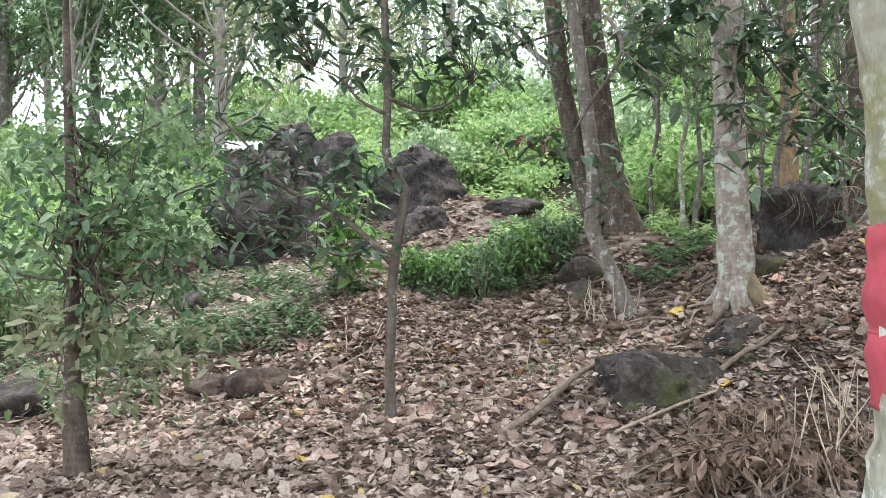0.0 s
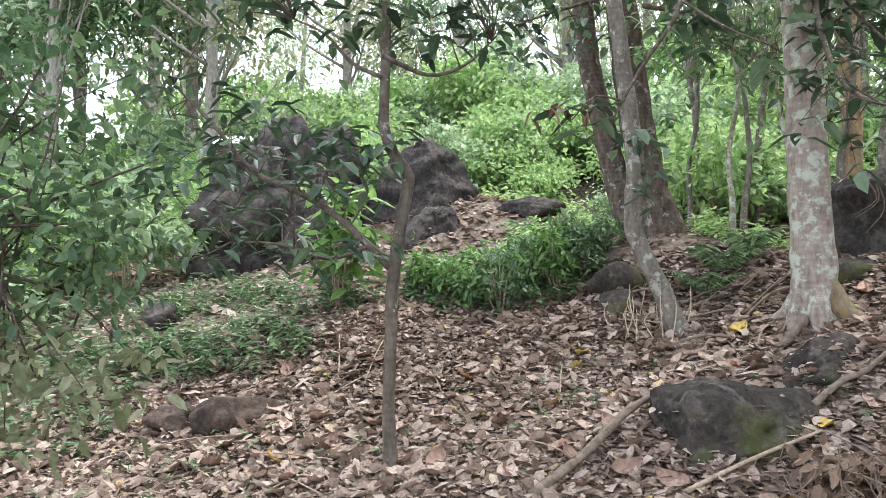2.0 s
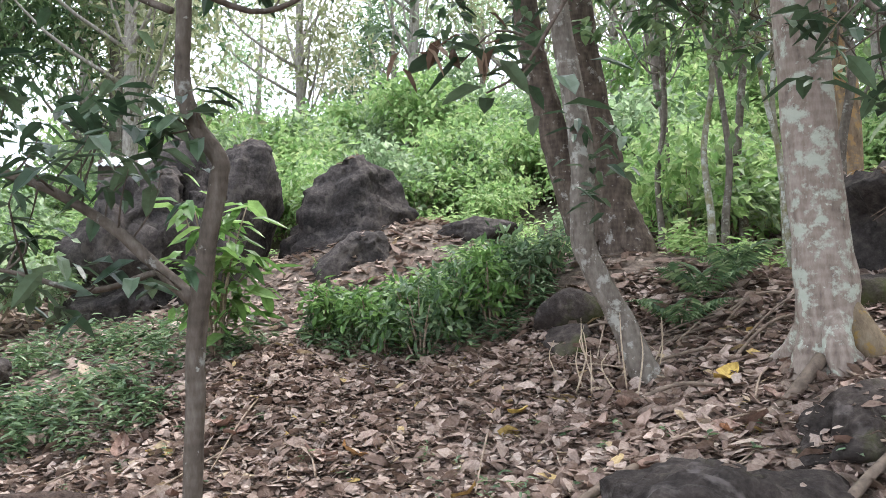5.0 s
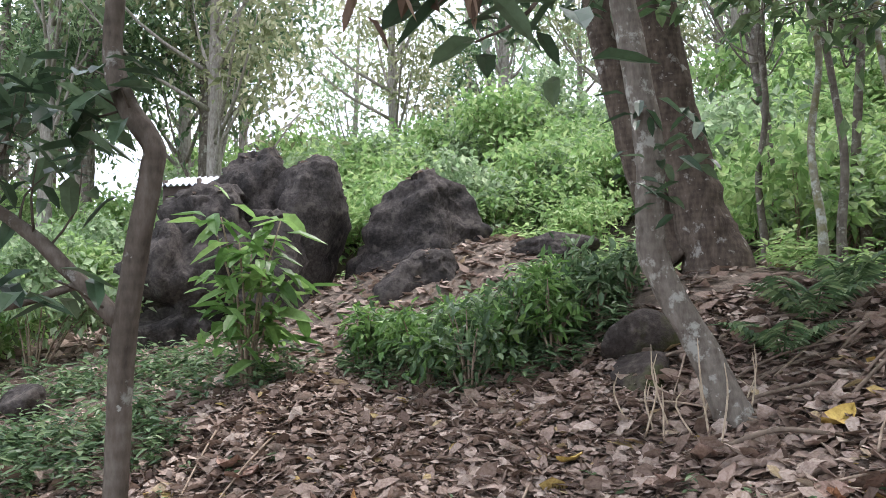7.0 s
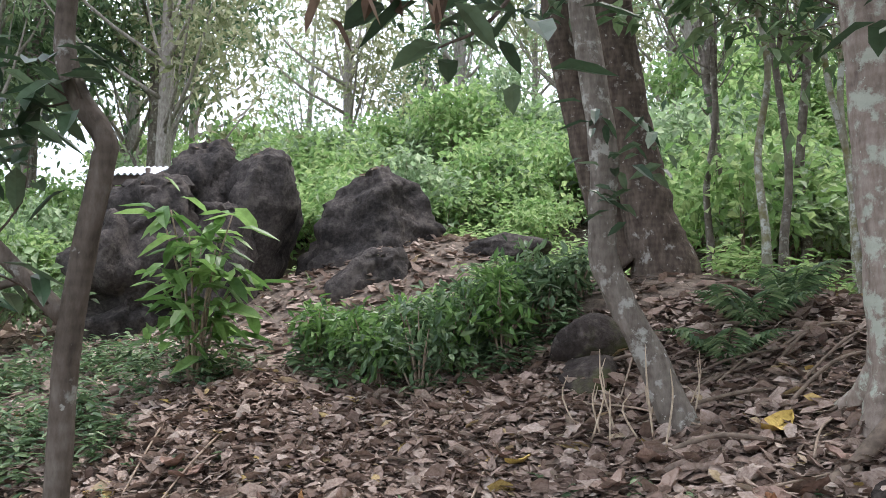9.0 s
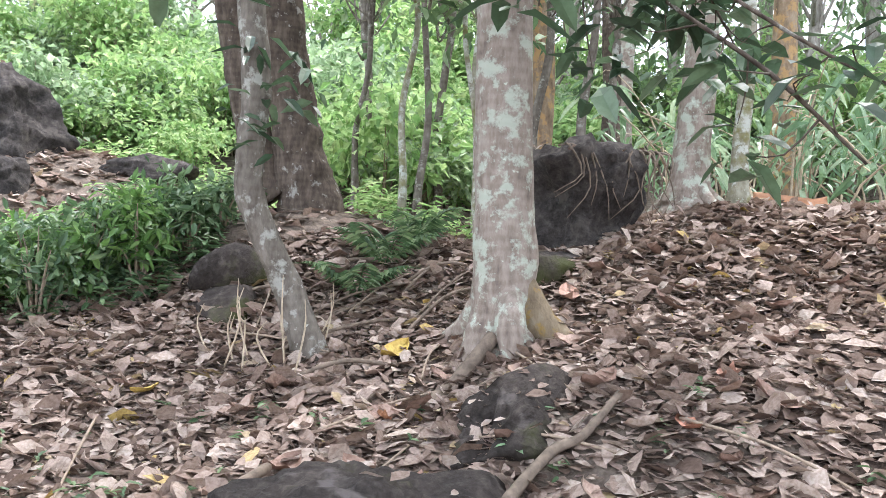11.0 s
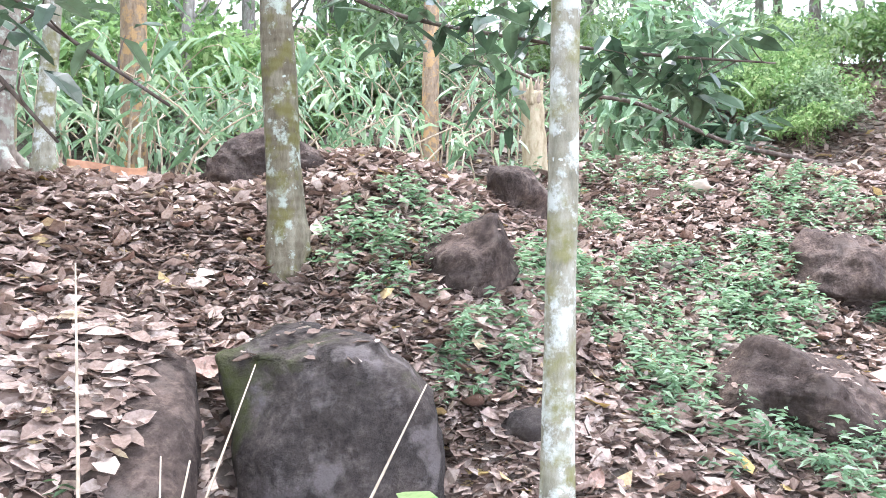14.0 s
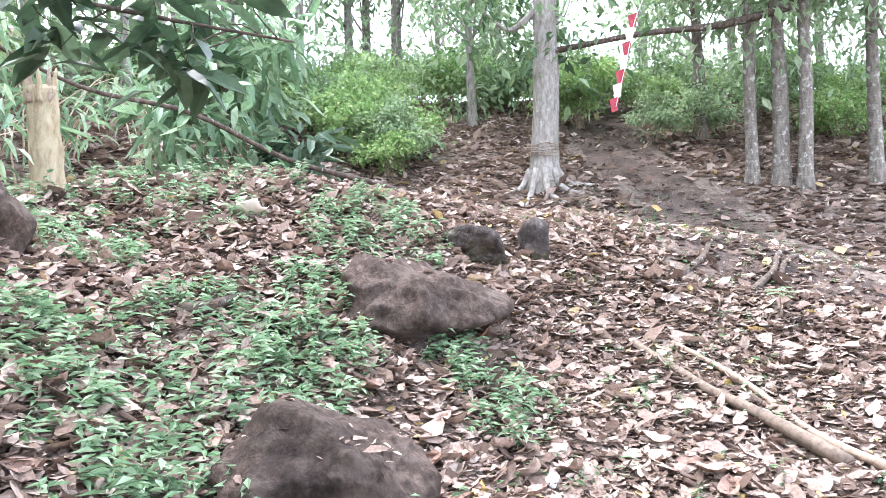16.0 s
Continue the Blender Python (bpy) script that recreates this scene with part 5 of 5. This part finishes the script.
# the cut stump
X, Y = 9.6, 7.1
z0 = land(X, Y)
st = tagged(empty("tree_stump", X, Y, z0), "bare pale tree stump with a ragged top", "stump")
v, f = tube([(0.02, 0, -0.2, 0.17), (0.01, 0, 0.05, 0.14), (0, 0.01, 0.35, 0.125), (0, 0.03, 0.7, 0.12), (0, 0.05, 0.88, 0.125)], 16, 4, 0.1, 5)
link_mesh("trunk", v, f, STUMP, st)
for k in range(9):
    a, hh = k * 0.7, 0.08 + 0.1 * rng.random()
    cx, cy = 0.1 * math.cos(a), 0.05 + 0.1 * math.sin(a)
    v, f = tube([(cx, cy, 0.74, 0.035), (cx, cy, 0.87, 0.03), (cx + 0.02 * math.cos(a), cy + 0.02 * math.sin(a), 0.87 + hh, 0.006)], 6, 3, 0.2, k)
    link_mesh("splinter", v, f, STUMP if k % 2 else TWIG, st)

# fallen sheaths and other litter
def trough(name, label, x, y, length, width, mat, turn, tilt=0):
    v, f = [], []
    n, m = 12, 8
    for lay in (0, 0.006):
        for i in range(n + 1):
            s = i / n
            w = width * (0.55 + 0.45 * math.sin(math.pi * min(0.15 + s, 1)))
            for j in range(m + 1):
                a = (j / m - 0.5) * 2.0
                v.append((length * (s - 0.5), w * math.sin(a) * 0.6, w * (1 - math.cos(a)) * 0.75 + 0.05 * (2 * s - 1) ** 2 + lay))
    k = (n + 1) * (m + 1)
    for i in range(n):
        for j in range(m):
            a = i * (m + 1) + j
            f += [(a, a + 1, a + m + 2, a + m + 1), (k + a, k + a + m + 1, k + a + m + 2, k + a + 1)]
    rim = [j for j in range(m + 1)] + [(i + 1) * (m + 1) + m for i in range(n)] + [n * (m + 1) + j for j in range(m - 1, -1, -1)] + [i * (m + 1) for i in range(n - 1, 0, -1)]
    for a, c in zip(rim, rim[1:] + rim[:1]):
        f.append((a, k + a, k + c, c))
    ob = link_mesh(name, v, f, mat)
    ob.matrix_world = pose(x, y, land(x, y) + 0.03, tilt, 0, turn)
    return tagged(ob, label, "sheath")


trough("palm_sheath", "reddish brown fallen palm sheath on the leaves", 5.4, 8.4, 0.5, 0.17, HUSK, -28, 40)
trough("palm_sheath", "bleached curled palm sheath on the leaves", 9.35, 5.4, 0.34, 0.18, PALE_HUSK, 60, 20)
trough("palm_sheath", "bleached flat palm sheath on the leaves", 9.9, 6.3, 0.5, 0.12, PALE_HUSK, 80)
trough("palm_sheath", "bleached curled palm sheath on the leaves", 10.9, 6.0, 0.25, 0.14, PALE_HUSK, 20, 30)


def crumpled(x, y, s, label):
    v, f = boulder(int(x * 7), (s, s * 0.8, s * 0.6), (), 22, 0.2, 3)
    ob = link_mesh("plastic_scrap", v, f, PLASTIC, smooth=False)
    ob.matrix_world = pose(x, y, land(x, y) + s * 0.4, 0, 0, 30)
    return tagged(ob, label, "litter")


crumpled(7.1, 3.3, 0.06, "crumpled white plastic scrap on the leaves")
crumpled(12.6, 2.2, 0.1, "white plastic bag beside the trail")


# ---- fallen wood, roots and stalks ----
def stick(label, pts, r, mat=TWIG, name="fallen_branch"):
    run = [(x, y, land(x, y) + dz, r * (1 - 0.5 * i / len(pts))) for i, (x, y, dz) in enumerate(pts)]
    return tagged(link_mesh(name, *tube(run, 7, 5, 0.1, pts[0][0]), mat), label, "branch")


stick("grey fallen branch leaning on a boulder", [(0.6, 5.75, 0.05), (0.9, 6.1, 0.06), (1.25, 6.45, 0.12), (1.6, 6.9, 0.1)], 0.032, ROOT)
stick("thin pale fallen stick by a boulder", [(1.4, 5.75, 0.05), (1.8, 5.95, 0.06), (2.25, 6.1, 0.08)], 0.015, TWIG)
stick("fallen branch under a mossy rock", [(2.3, 6.38, 0.04), (2.55, 6.52, 0.07), (2.68, 6.52, 0.05), (2.9, 6.62, 0.06)], 0.024, ROOT)
stick("twisted fallen branch on the leaves", [(7.5, 1.75, 0.05), (8.0, 2.0, 0.06), (8.5, 2.2, 0.04), (9.1, 2.5, 0.05)], 0.045, ROOT)
stick("long fallen branch on the leaves", [(7.3, 1.5, 0.04), (7.9, 1.75, 0.05), (8.6, 1.9, 0.05), (9.2, 2.2, 0.04)], 0.03, TWIG)
stick("short dark log among herbs", [(7.6, 5.25, 0.03), (7.85, 5.1, 0.05), (8.1, 5.0, 0.03)], 0.04, BARK_BROWN)
for k, (x, y) in enumerate(((10.9, 0.9), (11.4, 0.4), (11.9, -0.2), (11.0, 1.5), (12.2, 1.4), (12.8, 0.7), (11.2, 0.0))):
    stick("dark root crossing the trodden earth", [(x - 0.8, y + 0.5, -0.02), (x - 0.2, y + 0.15 * (k % 3), 0.03), (x + 0.5, y - 0.35, 0.02), (x + 1.1, y - 0.8 - 0.1 * k, -0.03)], 0.035, BARK_BROWN, "tree_root")
for k in range(26):
    x, y = rng.uniform(-2.4, 3.6), rng.uniform(6.0, 9.0)
    a, L = rng.uniform(0, 6.3), rng.uniform(0.15, 0.45)
    stick("thin dry twig on the leaf litter", [(x - L * math.cos(a), y - L * math.sin(a), 0.04), (x, y + 0.03, 0.06), (x + L * math.cos(a), y + L * math.sin(a), 0.05)], 0.007, TWIG, "twig")


def dry_stalks(x, y, n, h, seed, spread=0.25, mat=STALK, sway=0.28):
    r = np.random.default_rng(seed)
    z = land(x, y)
    t = tagged(empty("dry_stalks", x, y, z), "clump of dry straw-coloured stalks", "stalks", "dry stalks")
    for _ in range(n):
        bx, by = r.normal(size=2) * spread * 0.6
        dx, dy = r.normal(size=2) * sway
        hh = h * r.uniform(0.5, 1.15)
        link_mesh("stalk", *tube([(bx, by, -0.06, 0.006), (bx + dx * 0.4, by + dy * 0.4, hh * 0.55, 0.005), (bx + dx * hh, by + dy * hh, hh, 0.002)], 5, 3), mat, t)


dry_stalks(2.72, 5.05, 24, 0.7, 3, 0.4)
dry_stalks(3.0, 5.1, 9, 1.2, 4, 0.14, STALK, 0.4)
for k, (x, y, w) in enumerate(((2.0, 5.3, 0.36), (2.4, 5.15, 0.4), (2.75, 5.3, 0.38), (2.35, 5.6, 0.36), (1.75, 5.05, 0.26))):
    r = np.random.default_rng(500 + k)
    pile = tagged(empty("brush_heap", x, y, land(x, y)), "heap of cut twigs with withered brown leaves", "brushwood", "brush heaps")
    bl, mids = crown_blades(r, (0, 0, 0.16), (w, w, 0.17), 420, 0.1, 16, 0.42, 0.3, True, 0.5)
    link_mesh("withered_foliage", *bl, DRY, pile, False)
    for m in mids:
        o = r.normal(size=3) * 0.25
        link_mesh("twig", *tube([(m[0] - o[0], m[1] - o[1], 0.0, 0.007), (*m, 0.006), (m[0] + o[0], m[1] + o[1], m[2] + 0.15 * r.random(), 0.002)], 5, 3), ROOT, pile)
dry_stalks(2.35, 5.2, 60, 0.4, 5, 0.5, ROOT, 0.7)
dry_stalks(2.8, 5.5, 40, 0.4, 8, 0.45, ROOT, 0.8)
dry_stalks(1.8, 4.9, 30, 0.3, 9, 0.35, ROOT, 0.8)
dry_stalks(1.75, 8.3, 16, 0.4, 6, 0.25)
# tangled roots behind the leaning tree
for k in range(16):
    x, y = 2.4 + rng.normal() * 0.5, 8.45 + rng.normal() * 0.3
    a, L = rng.uniform(-0.6, 0.6), rng.uniform(0.25, 0.6)
    stick("bare brown root arching over the leaves", [(x - L * math.cos(a), y - L * math.sin(a), -0.02), (x, y, rng.uniform(0.03, 0.12)), (x + L * math.cos(a), y + L * math.sin(a), -0.02)], rng.uniform(0.007, 0.018), ROOT, "root")


# ---- the leaf litter ----
def litter_positions(r, n, x0, x1, y0, y1):
    x, y = r.uniform(x0, x1, n), r.uniform(y0, y1, n)
    keep = [r.random() > (0.85 if trail(a, b) > 0.2 else 0.0) and noise.noise(Vector((a * 0.8, b * 0.8, 3))) > r.uniform(-1.1, -0.35) for a, b in zip(x, y)]
    return x[keep], y[keep]


def litter(n, x0, x1, y0, y1, size, seed, fine):
    r = np.random.default_rng(seed)
    x, y = litter_positions(r, n, x0, x1, y0, y1)
    raised = (r.random(len(x)) < 0.38).astype(float)
    z = np.array([land(a, b) for a, b in zip(x, y)]) + r.uniform(0.004, 0.018, len(x)) + raised * r.uniform(0.008, 0.03, len(x))
    a = r.uniform(0, 6.283, len(x))
    tip = 0.2 + 0.42 * raised
    way = np.stack([np.cos(a), np.sin(a), r.normal(size=len(x)) * tip * 0.7], 1)
    up = unit(np.stack([r.normal(size=len(x)) * tip, r.normal(size=len(x)) * tip, np.ones(len(x))], 1))
    L = size * np.clip(r.lognormal(0, 0.58, len(x)), 0.4, 2.9)
    p = np.stack([x, y, z], 1) - way * L[:, None] * 0.5
    return leaf_blades(p, way, up, L, 0.52, r.uniform(-0.2, 0.2), fine)


for nm, args in (("leaf_litter_near", (98000, -3.5, 6, 4.8, 9.5, 0.062, 1, "plain")), ("leaf_litter_trail", (118000, 4.5, 13, 0, 8.5, 0.058, 2, "plain")), ("leaf_litter_slope", (15000, -5, 7, 8.5, 15, 0.09, 3, False)), ("leaf_litter_far", (52000, 9, 24, -5, 12, 0.11, 4, False)), ("leaf_litter_bank", (5000, -8, -3, 3, 10, 0.09, 5, False)), ("leaf_litter_uphill", (28000, 12, 30, -9, 14, 0.15, 7, False)), ("leaf_litter_behind", (12000, -4, 7, -3, 5, 0.08, 6, False))):
    tagged(link_mesh(nm, *litter(*args), LITTER, None, False), "deep carpet of dry brown fallen leaves", "leaf litter", kind="stuff")

# the larger fallen leaves, one by one
def single_leaf(seed):
    r = np.random.default_rng(seed)
    n, m, v, f = 6, 4, [], []
    for i in range(n + 1):
        s = i / n
        w = 0.27 * math.sin(math.pi * s) ** 0.7 + 0.004
        for j in range(m + 1):
            q = j / m * 2 - 1
            v.append((s - 0.5, w * q, 0.1 * abs(q) ** 1.5 * r.uniform(0.6, 1.4) + 0.14 * (2 * s - 1) ** 2 + 0.03 * r.normal()))
    for i in range(n):
        for j in range(m):
            a = i * (m + 1) + j
            f.append((a, a + 1, a + m + 2, a + m + 1))
    me = bpy.data.meshes.new("fallen_leaf")
    me.from_pydata(v, [], f)
    me.polygons.foreach_set("use_smooth", [True] * len(f))
    me.materials.append(BIG_LEAF)
    return me


def big_leaf_material():
    m, n, l, b = material("large_dry_leaf", 0.65, 0.3)
    o = n.new("ShaderNodeObjectInfo")
    col = ramp(n, l, o.outputs["Random"], [(0.0, (0.18, 0.11, 0.08)), (0.3, (0.32, 0.21, 0.16)), (0.6, (0.42, 0.31, 0.245)), (0.9, (0.52, 0.42, 0.35)), (0.96, (0.42, 0.19, 0.12)), (1.0, (0.55, 0.4, 0.1))])
    mott = noise_node(n, l, 9, 5)
    l.new(blend(n, l, 1.0, col, ramp(n, l, mott, [(0.35, (0.65, 0.6, 0.55)), (0.6, (1, 1, 1))]), "MULTIPLY"), b.inputs["Base Color"])
    bump(n, l, b, mott, 0.4, 0.03)
    return m


BIG_LEAF = big_leaf_material()
shapes = [single_leaf(k) for k in range(6)]
for k in range(290):
    if k < 190:
        x, y = rng.uniform(-1.5, 5.2), rng.uniform(5.3, 8.2)
    else:
        x, y = rng.uniform(4.8, 9), rng.uniform(2.2, 6)
    s = rng.uniform(0.12, 0.23)
    ob = new("fallen_leaf", shapes[k % 6])
    ob.parent = ground
    ob.matrix_world = pose(x, y, land(x, y) + 0.035, rng.normal() * 16, rng.normal() * 16, rng.uniform(0, 360)) @ Matrix.Diagonal((s, s, s, 1))
